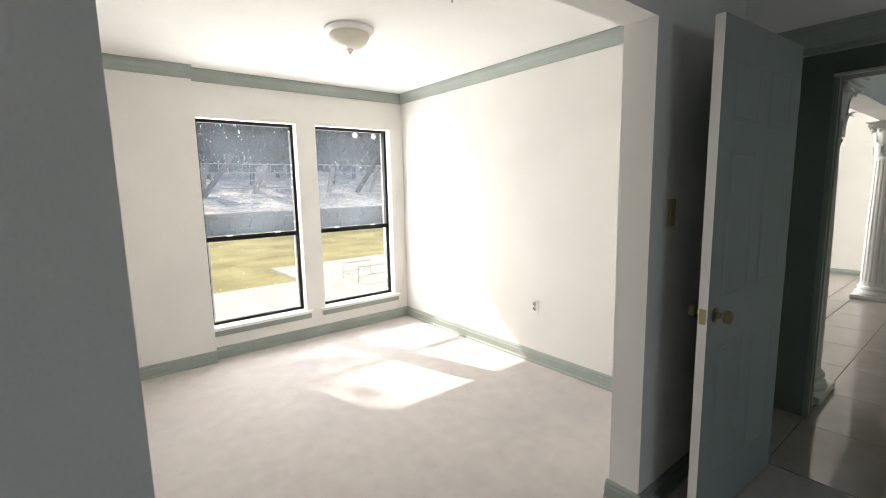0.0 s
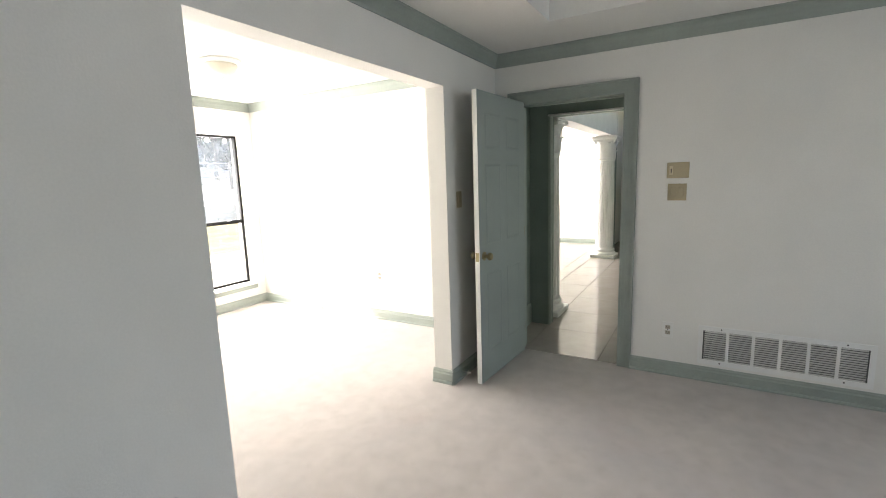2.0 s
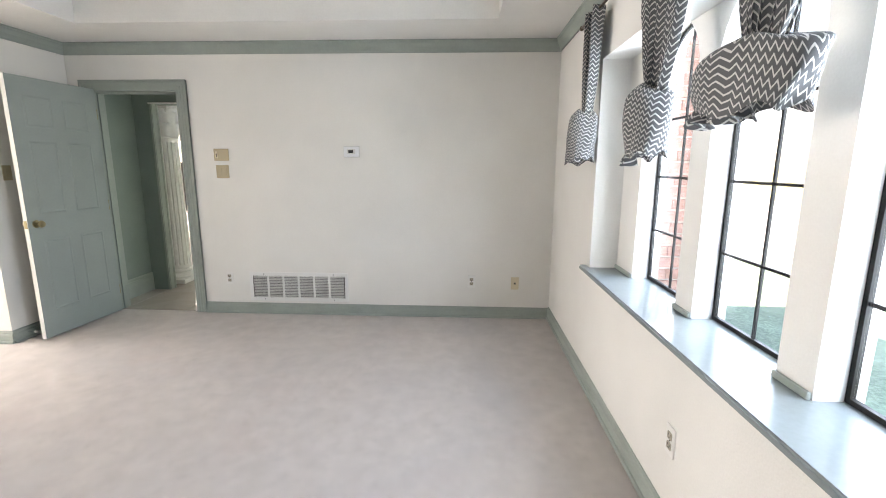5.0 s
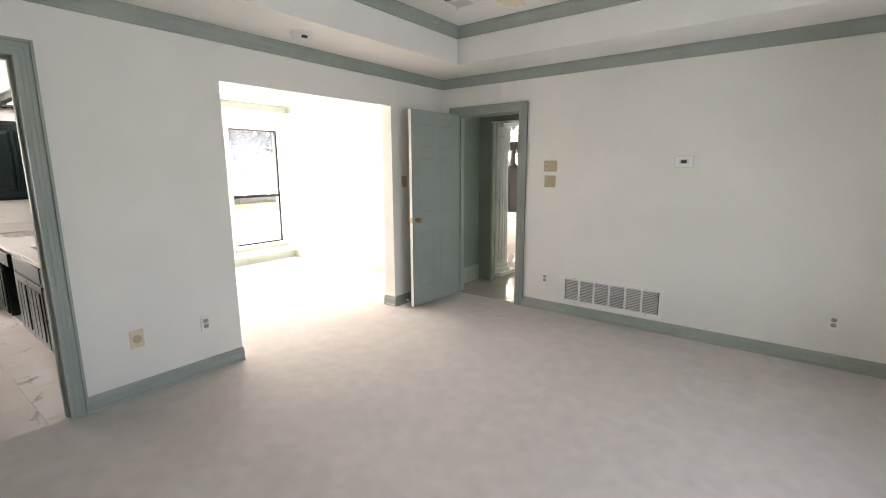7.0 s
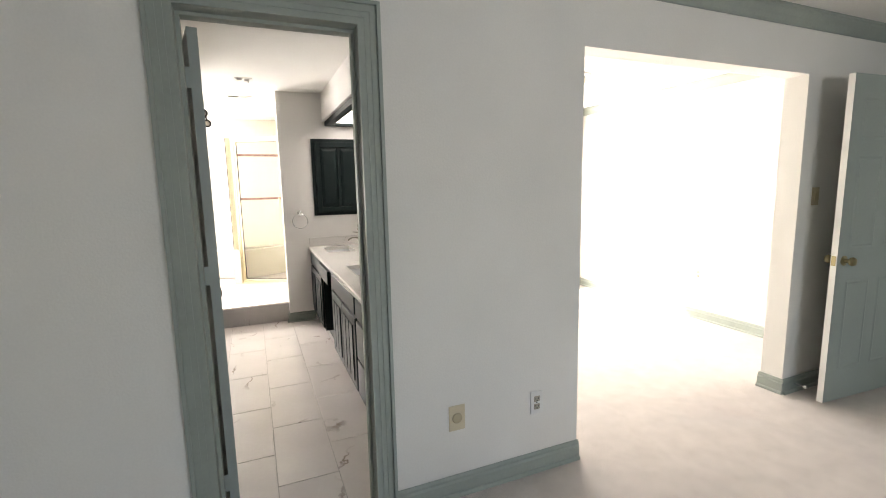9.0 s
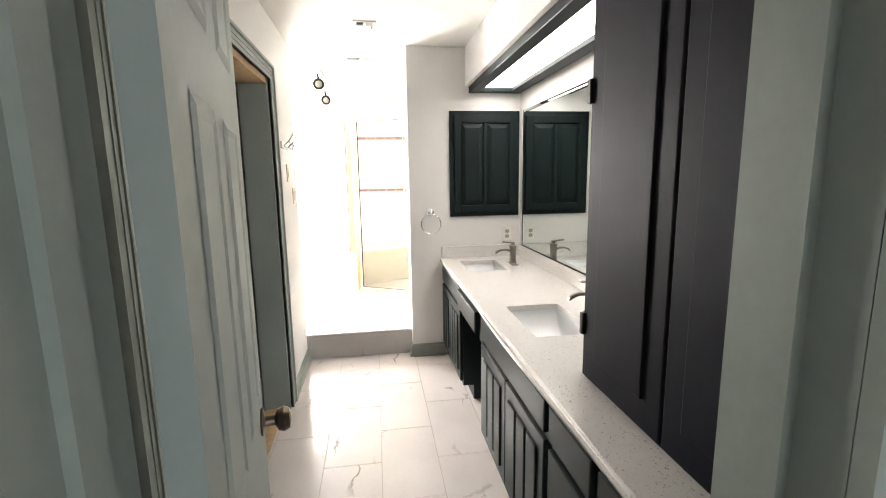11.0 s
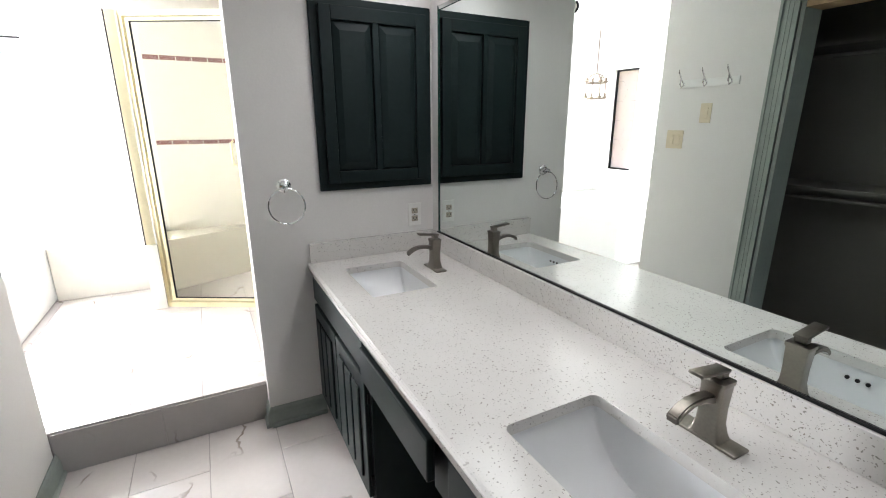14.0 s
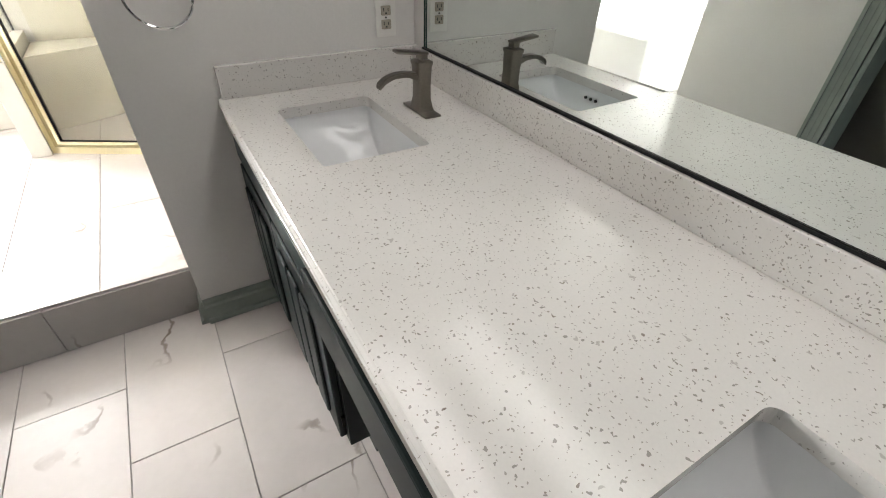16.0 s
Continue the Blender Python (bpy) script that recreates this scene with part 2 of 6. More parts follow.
MORTAR = material("mortar", (0.66, 0.61, 0.56), 0.95, grain=0.1, scale=90)
GRASS = material("lawn", (0.40, 0.37, 0.17), 0.95, grain=0.35, scale=40, bump=0.6, blotch=0.3, blotch_scale=0.9)
# this cooler green carries the sky-lit shade of the strip in its colour
SHADELAWN = material("skylit_lawn", (0.30, 0.40, 0.27), 0.95, grain=0.35, scale=40, bump=0.6, blotch=0.3, blotch_scale=0.9)
CONCRETE = material("concrete", (0.60, 0.585, 0.55), 0.9, grain=0.08, scale=40, bump=0.2, blotch=0.1)
STONE = material("stacked_stone", (0.27, 0.25, 0.22), 0.95, grain=0.3, scale=14, bump=0.8, blotch=0.25, blotch_scale=4)
LITTER = material("leaf_litter", (0.52, 0.48, 0.42), 0.95, grain=0.5, scale=9, bump=0.8, blotch=0.3, blotch_scale=1.2)
BARK = material("bark", (0.10, 0.085, 0.07), 0.95, grain=0.3, scale=20, bump=0.8)
LEAVES = material("dull_foliage", (0.055, 0.06, 0.045), 0.9, grain=0.4, scale=6, bump=0.0, blotch=0.3)
LEAD = material("lead_came", (0.16, 0.165, 0.17), 0.5, grain=0.05)
WIRE = material("galvanised_wire", (0.45, 0.45, 0.44), 0.5, metal=0.6, grain=0.05)
CEDAR = material("weathered_wood", (0.30, 0.27, 0.24), 0.9, grain=0.2, scale=20, bump=0.4)
REDWOOD = material("dark_red_wood", (0.055, 0.016, 0.013), 0.45, grain=0.1, scale=20)
ESPRESSO = material("espresso_wood", (0.006, 0.0055, 0.005), 0.75, grain=0.1, scale=20, spec=0.03)
SHOWERTILE = material("cream_wall_tile", (0.74, 0.71, 0.64), 0.2, grain=0.02, scale=20, bump=0.0, blotch=0.03)
BANDTILE = material("plum_band_tile", (0.22, 0.10, 0.09), 0.25, grain=0.1, scale=30, bump=0.0)
# the closet's shade is put into this dark colour
CLOSETSHADE = material("shade_dark_closet_paint", (0.20, 0.195, 0.175), 0.8, grain=0.02, scale=90)
OLDWOOD = material("aged_wood_edge", (0.17, 0.115, 0.055), 0.6, grain=0.15, scale=30, bump=0.1)
FANBLADE = material("cream_fan_blade", (0.62, 0.55, 0.43), 0.4, grain=0.03, scale=30)
CLOTH = chevron_cloth()
SILLPAINT = material("glossy_sill_paint", (0.235, 0.268, 0.275), 0.22, grain=0.03, scale=60, bump=0.02, blotch=0.05, blotch_scale=4, spec=0.45)
GLASS = glassy("clear_glass")
SHOWERGLASS = glassy("shower_glass", (0.96, 0.96, 0.93))
# pale blue haze mixed into the glass stands for glare on the upper panes
HAZY = glassy("hazy_glass")
_n, _l = HAZY.node_tree.nodes, HAZY.node_tree.links
_old = _n["Material Output"].inputs[0].links[0].from_socket
_tl, _df, _a, _m = _n.new("ShaderNodeBsdfTranslucent"), _n.new("ShaderNodeBsdfDiffuse"), _n.new("ShaderNodeMixShader"), _n.new("ShaderNodeMixShader")
_tl.inputs[0].default_value = _df.inputs[0].default_value = (0.72, 0.84, 1.0, 1)
_nz = _n.new("ShaderNodeTexNoise")
_nz.inputs["Scale"].default_value = 3.0
_mr = _n.new("ShaderNodeMapRange")
_mr.inputs[1].default_value, _mr.inputs[2].default_value, _mr.inputs[3].default_value, _mr.inputs[4].default_value = 0.3, 0.7, 0.012, 0.026
_l.new(_nz.outputs[0], _mr.inputs[0])
_l.new(_mr.outputs[0], _m.inputs[0])
_a.inputs[0].default_value = 0.2
_l.new(_tl.outputs[0], _a.inputs[1])
_l.new(_df.outputs[0], _a.inputs[2])
_l.new(_old, _m.inputs[1])
_l.new(_a.outputs[0], _m.inputs[2])
_l.new(_m.outputs[0], _n["Material Output"].inputs[0])
OBSCURE = bpy.data.materials.new("obscure_glass")
OBSCURE.use_nodes = True
_n = OBSCURE.node_tree.nodes
_n.clear()
_o, _m, _t, _c = (_n.new("ShaderNode" + k) for k in ("OutputMaterial", "MixShader", "BsdfTranslucent", "BsdfTransparent"))
_t.inputs[0].default_value = (0.9, 0.93, 0.95, 1)
_m.inputs[0].default_value = 0.25
OBSCURE.node_tree.links.new(_t.outputs[0], _m.inputs[1])
OBSCURE.node_tree.links.new(_c.outputs[0], _m.inputs[2])
OBSCURE.node_tree.links.new(_m.outputs[0], _o.inputs[0])
CARGREY = material("grey_car_paint", (0.25, 0.26, 0.27), 0.3, grain=0.02)
LEADGLASS = OBSCURE.copy()
LEADGLASS.name = "pink_art_glass"
LEADGLASS.node_tree.nodes["Translucent BSDF"].inputs[0].default_value = (0.90, 0.77, 0.79, 1)
LEADGLASS.node_tree.nodes["Mix Shader"].inputs[0].default_value = 0.28
MIRROR = bpy.data.materials.new("mirror_silver")
MIRROR.use_nodes = True
_p = MIRROR.node_tree.nodes["Principled BSDF"]
_p.inputs["Base Color"].default_value = (0.82, 0.875, 0.85, 1)
_p.inputs["Metallic"].default_value = 1.0
_p.inputs["Roughness"].default_value = 0.0


def lit(name, colour, strength):
    m = bpy.data.materials.new(name)
    m.use_nodes = True
    p = m.node_tree.nodes["Principled BSDF"]
    p.inputs["Base Color"].default_value = (*colour, 1)
    p.inputs["Emission Color"].default_value = (*colour, 1)
    p.inputs["Emission Strength"].default_value = strength
    return m


DIFFUSER = lit("lit_white_diffuser", (0.97, 0.98, 1.0), 2.2)
FROSTED = material("frosted_glass_bowl", (0.72, 0.68, 0.58), 0.35, grain=0.02, bump=0.0)

# ---- building helpers ----


def boxes(*bs, bevel=0.0):
    """One bmesh of boxes (x0, x1, y0, y1, z0, z1)."""
    bm = bmesh.new()
    for x0, x1, y0, y1, z0, z1 in bs:
        m = Matrix.Translation(((x0 + x1) / 2, (y0 + y1) / 2, (z0 + z1) / 2)) @ Matrix.Diagonal((x1 - x0, y1 - y0, z1 - z0, 1))
        bmesh.ops.create_cube(bm, size=1, matrix=m)
    if bevel:
        bmesh.ops.bevel(bm, geom=bm.edges[:], offset=bevel, segments=2, affect="EDGES", profile=0.5)
    return bm


def mesh_of(name, bm, mat, smooth=False):
    me = bpy.data.meshes.new(name)
    bmesh.ops.recalc_face_normals(bm, faces=bm.faces[:])
    bm.to_mesh(me)
    bm.free()
    if smooth:
        for f in me.polygons:
            f.use_smooth = True
        me.set_sharp_from_angle(angle=radians(35))
    for q in (mat if isinstance(mat, (list, tuple)) else [mat]):
        me.materials.append(q)
    return me


def part(name, bm, mat, parent=None, label="", smooth=False):
    ob = new(name, mesh_of(name, bm, mat, smooth))
    if parent:
        ob.parent = parent
    if label:
        ob["label"] = label
    return ob


def thing(name, label, category, m=None, group=""):
    ob = new(name)
    ob.empty_display_size = 0.1
    if m is not None:
        ob.matrix_world = m
    return tagged(ob, label, category, group)


def structure(name, bm, mat, label="", category="", smooth=False):
    return tagged(part(name, bm, mat, None, label, smooth), label, category or name.split("_")[0], kind="structure")


def lathe(profile, seg=24, axis="z"):
    """A turned solid from (radius, height) pairs."""
    bm = bmesh.new()
    rings = []
    for r, z in profile:
        ring = []
        for i in range(seg):
            a = 2 * math.pi * i / seg
            ring.append(bm.verts.new((r * math.cos(a), r * math.sin(a), z)))
        rings.append(ring)
    for a, b in zip(rings, rings[1:]):
        for i in range(seg):
            bm.faces.new((a[i], a[(i + 1) % seg], b[(i + 1) % seg], b[i]))
    bm.faces.new(rings[0])
    bm.faces.new(rings[-1])
    if axis == "y":
        bm.transform(Matrix.Rotation(radians(90), 4, "X"))
    if axis == "x":
        bm.transform(Matrix.Rotation(radians(90), 4, "Y"))
    return bm


def moved(bm, m):
    bm.transform(m)
    return bm


def tube(points, r, seg=8, closed=False):
    """A round bar along a line of points."""
    bm = bmesh.new()
    pts = [Vector(p) for p in points]
    rings = []
    k = len(pts)
    for i, p in enumerate(pts):
        if closed:
            d = (pts[(i + 1) % k] - pts[i - 1]).normalized()
        else:
            d = (pts[min(i + 1, k - 1)] - pts[max(i - 1, 0)]).normalized()
        up = Vector((0, 0, 1)) if abs(d.z) < 0.9 else Vector((1, 0, 0))
        u = d.cross(up).normalized()
        v = d.cross(u).normalized()
        rr = r[i] if isinstance(r, (list, tuple)) else r
        rings.append([bm.verts.new(p + u * (rr * math.cos(2 * math.pi * j / seg)) + v * (rr * math.sin(2 * math.pi * j / seg))) for j in range(seg)])
    for a, b in list(zip(rings, rings[1:])) + ([(rings[-1], rings[0])] if closed else []):
        for j in range(seg):
            bm.faces.new((a[j], a[(j + 1) % seg], b[(j + 1) % seg], b[j]))
    if not closed:
        bm.faces.new(rings[0])
        bm.faces.new(rings[-1])
    return bm


def sweep(profile, start, end, out):
    """A straight moulding: profile of (out, up) pairs swept from start to end; out is the way it projects."""
    bm = bmesh.new()
    s, e, o = Vector(start), Vector(end), Vector(out)
    a = [bm.verts.new(s + o * u + Vector((0, 0, v))) for u, v in profile]
    b = [bm.verts.new(e + o * u + Vector((0, 0, v))) for u, v in profile]
    k = len(profile)
    for i in range(k):
        bm.faces.new((a[i], a[(i + 1) % k], b[(i + 1) % k], b[i]))
    bm.faces.new(a)
    bm.faces.new(b)
    return bm


def join(*bms):
    bm = bmesh.new()
    for q in bms:
        me = bpy.data.meshes.new("tmp")
        q.to_mesh(me)
        q.free()
        bm.from_mesh(me)
        bpy.data.meshes.remove(me)
    return bm


BASEPROF = [(0, 0), (0.027, 0), (0.027, 0.009), (0.023, 0.017), (0.016, 0.020), (0.016, 0.070), (0.011, 0.079), (0.011, 0.090), (0.004, 0.102), (0, 0.102)]
CROWNPROF = [(0, -0.097), (0.010, -0.097), (0.012, -0.083), (0.020, -0.064), (0.024, -0.053), (0.040, -0.029), (0.044, -0.015), (0.050, -0.012), (0.050, 0), (0, 0)]


def base_run(a, b, out, name="baseboard", z=0.0):
    return structure(name, sweep(BASEPROF, (*a, z), (*b, z), (*out, 0)), TRIM, "grey-green painted baseboard along the wall", "baseboard")


def crown_run(a, b, out, z):
    return structure("trim", sweep(CROWNPROF, (*a, z), (*b, z), (*out, 0)), TRIM, "grey-green painted crown moulding at the ceiling", "crown moulding")

# ---- structure: bedroom ----
N, EAST, SOUTH, WEST, H = 0.866, 2.694, -3.45, -2.60, 2.42
T = 0.14
structure("floor", boxes((WEST - 0.2, 0.0, SOUTH - 0.02, N + 0.03, -0.12, 0), (0.0, EAST + 0.02, SOUTH - 0.02, 1.0, -0.12, 0), (0.0, 2.875, 1.0, 4.2, -0.12, 0)), CARPET, "beige cut-pile carpet with faint pink and grey stains", "carpet")

# bath door opening -1.56..-0.945; sitting room opening 0.134..1.85
BD0, BD1, BDT = -1.540, -0.938, 2.04
OP0, OP1, OPT = 0.134, 1.850, 2.068
structure("wall_north", boxes((WEST - T, BD0 - 0.02, N, N + T, 0, H), (BD1 + 0.02, OP0, N, N + T, 0, H), (OP1, EAST + T, N, N + T, 0, H),
                              (BD0 - 0.02, BD1 + 0.02, N, N + T, BDT + 0.02, H), (OP0, OP1, N, N + T, OPT, H)), WALL,
          "off-white painted wall with two openings", "wall")
HD0, HD1, HDT = -0.122, 0.655, 2.02
structure("wall_east", boxes((EAST, EAST + T, SOUTH - 0.3, HD0 - 0.02, 0, H), (EAST, EAST + T, HD1 + 0.02, N, 0, H),
                             (EAST, EAST + T, HD0 - 0.02, HD1 + 0.02, HDT + 0.02, H)), WALL, "off-white painted wall with a doorway", "wall")
structure("wall_west", boxes((WEST - T, WEST, SOUTH - 0.3, N, 0, H)), WALL, "off-white painted wall", "wall")

# south wall: window alcove 0.14 deep, back wall with three arched windows
AL0, AL1, SILL, ALT = -0.93, 1.455, 0.77, 2.00
BACK = SOUTH - 0.165
GLZ = BACK - 0.075
structure("wall_south", boxes((WEST - T, AL0, BACK, SOUTH, 0, H), (AL1, EAST, BACK, SOUTH, 0, H), (AL0, AL1, BACK, SOUTH, 0, SILL - 0.03), (AL0, AL1, BACK, SOUTH, ALT, H)), WALL,
          "off-white painted wall with a wide window alcove", "wall")
ARCHES = [(1.190, 0.660, "window_1"), (0.512, -0.012, "window_2"), (-0.160, -0.690, "window_3")]


def arched_wall():
    """The alcove's back wall, pierced by three round-headed openings."""
    bm = bmesh.new()
    y0, y1 = BACK - 0.14, BACK - 0.001
    zt = 2.30
    spring = 1.78

    def quad(pts):
        f = [bm.verts.new((x, y1, z)) for x, z in pts]
        g = [bm.verts.new((x, y0, z)) for x, z in pts]
        k = len(pts)
        bm.faces.new(f)
        bm.faces.new(g[::-1])
        for i in range(k):
            bm.faces.new((f[i], f[(i + 1) % k], g[(i + 1) % k], g[i]))

    edges = [WEST]
    for a, b, _ in reversed(ARCHES):
        edges += [b, a]
    edges.append(EAST + 0.1)
    for i in range(0, len(edges), 2):
        quad([(edges[i], 0), (edges[i + 1], 0), (edges[i + 1], H), (edges[i], H)])
    for a, b, _ in ARCHES:
        quad([(b, 0), (a, 0), (a, SILL - 0.02), (b, SILL - 0.02)])
        c, r = (a + b) / 2, (a - b) / 2
        k = 14
        arc = [(c + r * math.cos(math.pi * j / k), spring + r * math.sin(math.pi * j / k)) for j in range(k + 1)]
        for p, q in zip(arc, arc[1:]):
            quad([p, (p[0], H), (q[0], H), q])
    return bm


structure("wall_south_back", arched_wall(), WALL, "off-white alcove wall with round-headed window openings", "wall")
bm = bmesh.new()
outline = [(AL0 + 0.002, GLZ - 0.02), (AL1 - 0.002, GLZ - 0.02), (AL1 - 0.002, SOUTH + 0.0015), (AL1 + 0.08, SOUTH + 0.0015), (AL1 + 0.08, SOUTH + 0.045), (AL0 - 0.07, SOUTH + 0.045), (AL0 - 0.07, SOUTH + 0.0015), (AL0 + 0.002, SOUTH + 0.0015)]
bmesh.ops.extrude_face_region(bm, geom=[bm.faces.new([bm.verts.new((x, y, SILL)) for x, y in outline])])
for v in bm.verts[8:]:
    v.co.z = SILL - 0.028
bmesh.ops.bevel(bm, geom=[e for e in bm.edges if all(v.co.y > SOUTH + 0.04 for v in e.verts)], offset=0.007, segments=3, affect="EDGES")
structure("trim", bm, SILLPAINT, "grey-green painted window stool, glossy and blue with skylight", "window sill")
for x0, x1 in ((1.190, AL1), (0.512, 0.660), (-0.160, -0.012)):
    structure("trim", boxes((x0 + 0.001, x1 - 0.001, BACK + 0.001, BACK + 0.014, SILL + 0.001, SILL + 0.024), bevel=0.004), TRIM, "narrow grey-green base strip on the window pier", "trim")


def arched_window(a, b, name):
    w = tagged(new(name), "black steel round-headed window with square panes", "window", kind="structure")
    c, r = (a + b) / 2, (a - b) / 2
    sp = 1.78
    fr = boxes((b, b + 0.016, GLZ - 0.026, GLZ - 0.010, SILL + 0.002, sp), (a - 0.016, a, GLZ - 0.026, GLZ - 0.010, SILL + 0.002, sp), (b + 0.016, a - 0.016, GLZ - 0.026, GLZ - 0.010, SILL + 0.002, SILL + 0.018))
    arc = tube([(c + (r - 0.011) * math.cos(math.pi * j / 20), GLZ - 0.015, sp + (r - 0.011) * math.sin(math.pi * j / 20)) for j in range(21)], 0.010, 6)
    part("window_frame", join(fr, arc), BLACK, w)
    for z in (1.052, 1.339, 1.626):
        part("glazing_bar", boxes((b + 0.016, a - 0.016, GLZ - 0.022, GLZ - 0.014, z - 0.0055, z + 0.0055)), BLACK, w)
    part("glazing_bar", boxes((c - 0.0055, c + 0.0055, GLZ - 0.0225, GLZ - 0.0135, SILL + 0.018, sp + r - 0.02)), BLACK, w)
    g = boxes((b + 0.01, a - 0.01, GLZ - 0.017, GLZ - 0.013, SILL + 0.01, sp + r * 0.7))
    pane = part("pane", g, GLASS, w)
    pane.visible_shadow = False


for a, b, nm in ARCHES:
    arched_window(a, b, nm)

# tray ceiling
TX0, TX1, TY0, TY1, TZ = WEST + 0.56, 2.13, -2.89, 0.25, 2.745
structure("ceiling", boxes((WEST - T, TX0, SOUTH - 0.3, N + T, H, H + 0.02), (TX1, EAST + T, SOUTH - 0.3, N + T, H, H + 0.02), (TX0, TX1, SOUTH - 0.3, TY0, H, H + 0.02), (TX0, TX1, TY1, N + T, H, H + 0.02),
                           (TX0 - 0.1, TX0, TY0 - 0.1, TY1 + 0.1, H + 0.02, TZ), (TX1, TX1 + 0.1, TY0 - 0.1, TY1 + 0.1, H + 0.02, TZ), (TX0, TX1, TY0 - 0.1, TY0, H + 0.02, TZ), (TX0, TX1, TY1, TY1 + 0.1, H + 0.02, TZ),
                           (TX0 - 0.3, TX1 + 0.3, TY0 - 0.3, TY1 + 0.3, TZ, TZ + 0.1)), CEIL, "white tray ceiling with a raised middle", "ceiling")
for a, b, o, z in (((WEST, N), (EAST, N), (0, -1), H), ((EAST, SOUTH), (EAST, N), (-1, 0), H), ((WEST, SOUTH), (EAST, SOUTH), (0, 1), H), ((WEST, SOUTH), (WEST, N), (1, 0), H),
                   ((TX0, TY1), (TX1, TY1), (0, -1), TZ), ((TX1, TY0), (TX1, TY1), (-1, 0), TZ), ((TX0, TY0), (TX1, TY0), (0, 1), TZ), ((TX0, TY0), (TX0, TY1), (1, 0), TZ)):
    crown_run(a, b, o, z)
for a, b, o in (((WEST, N), (BD0 - 0.085, N), (0, -1)), ((BD1 + 0.085, N), (OP0 + 0.008, N), (0, -1)), ((OP1 - 0.004, N), (EAST, N), (0, -1)),
                ((EAST, SOUTH), (EAST, HD0 - 0.095), (-1, 0)), ((WEST, SOUTH), (EAST, SOUTH), (0, 1)), ((WEST, SOUTH), (WEST, N), (1, 0))):
    base_run(a, b, o, z=0.010 if o == (0, 1) else 0.0)  # the carpet stops short of the south board
structure("baseboard", join(sweep(BASEPROF, (OP1, N - 0.012, 0), (OP1, N + T + 0.012, 0), (-1, 0, 0))), TRIM, "short grey-green baseboard return at the opening", "baseboard")


# ---- door casings ----
def casing(axis, a0, a1, top, face, out, width=0.09, label="fluted grey-green door casing", head=None):
    """A moulded casing of two legs and a head; axis is the wall's own direction."""
    steps = ((0.0, 1.0, 0.014), (0.0, 0.16, 0.019), (0.30, 0.42, 0.0175), (0.55, 0.68, 0.0175), (0.84, 1.0, 0.026))
    bs = []

    def add(u0, u1, z0, z1, d):
        lo, hi = sorted((face, face + out * d))
        bs.append((u0, u1, lo, hi, z0, z1) if axis == "x" else (lo, hi, u0, u1, z0, z1))

    for s0, s1, d in steps:
        add(a0 - s1 * width, a0 - s0 * width, 0, top + s1 * width, d)
        add(a1 + s0 * width, a1 + s1 * width, 0, top + s1 * width, d)
        add(a0 - s0 * width, a1 + s0 * width, top + s0 * width, top + s1 * width, d + 0.0008)
    return structure("trim", boxes(*bs), TRIM, label, "door casing")


def lining(axis, a0, a1, top, lo, hi, mat=TRIM):
    t = 0.02
    if axis == "x":
        bs = ((a0 - t, a0, lo, hi, 0, top + t), (a1, a1 + t, lo, hi, 0, top + t), (a0, a1, lo, hi, top, top + t))
        st = ((a0, a0 + 0.012, lo + 0.05, lo + 0.085, 0, top), (a1 - 0.012, a1, lo + 0.05, lo + 0.085, 0, top), (a0 + 0.012, a1 - 0.012, lo + 0.05, lo + 0.085, top - 0.012, top))
    else:
        bs = ((lo, hi, a0 - t, a0, 0, top + t), (lo, hi, a1, a1 + t, 0, top + t), (lo, hi, a0, a1, top, top + t))
        st = ((lo + 0.05, lo + 0.085, a0, a0 + 0.012, 0, top), (lo + 0.05, lo + 0.085, a1 - 0.012, a1, 0, top), (lo + 0.05, lo + 0.085, a0 + 0.012, a1 - 0.012, top - 0.012, top))
    return structure("trim", boxes(*bs, *st), mat, "grey-green door jamb with a stop", "door jamb")


casing("x", BD0, BD1, BDT, N, -1, 0.087)
lining("x", BD0, BD1, BDT, N + 0.001, N + T + 0.001)
casing("y", HD0, HD1, HDT, EAST, -1, 0.095)
lining("y", HD0, HD1, HDT, EAST + 0.001, EAST + T + 0.001)


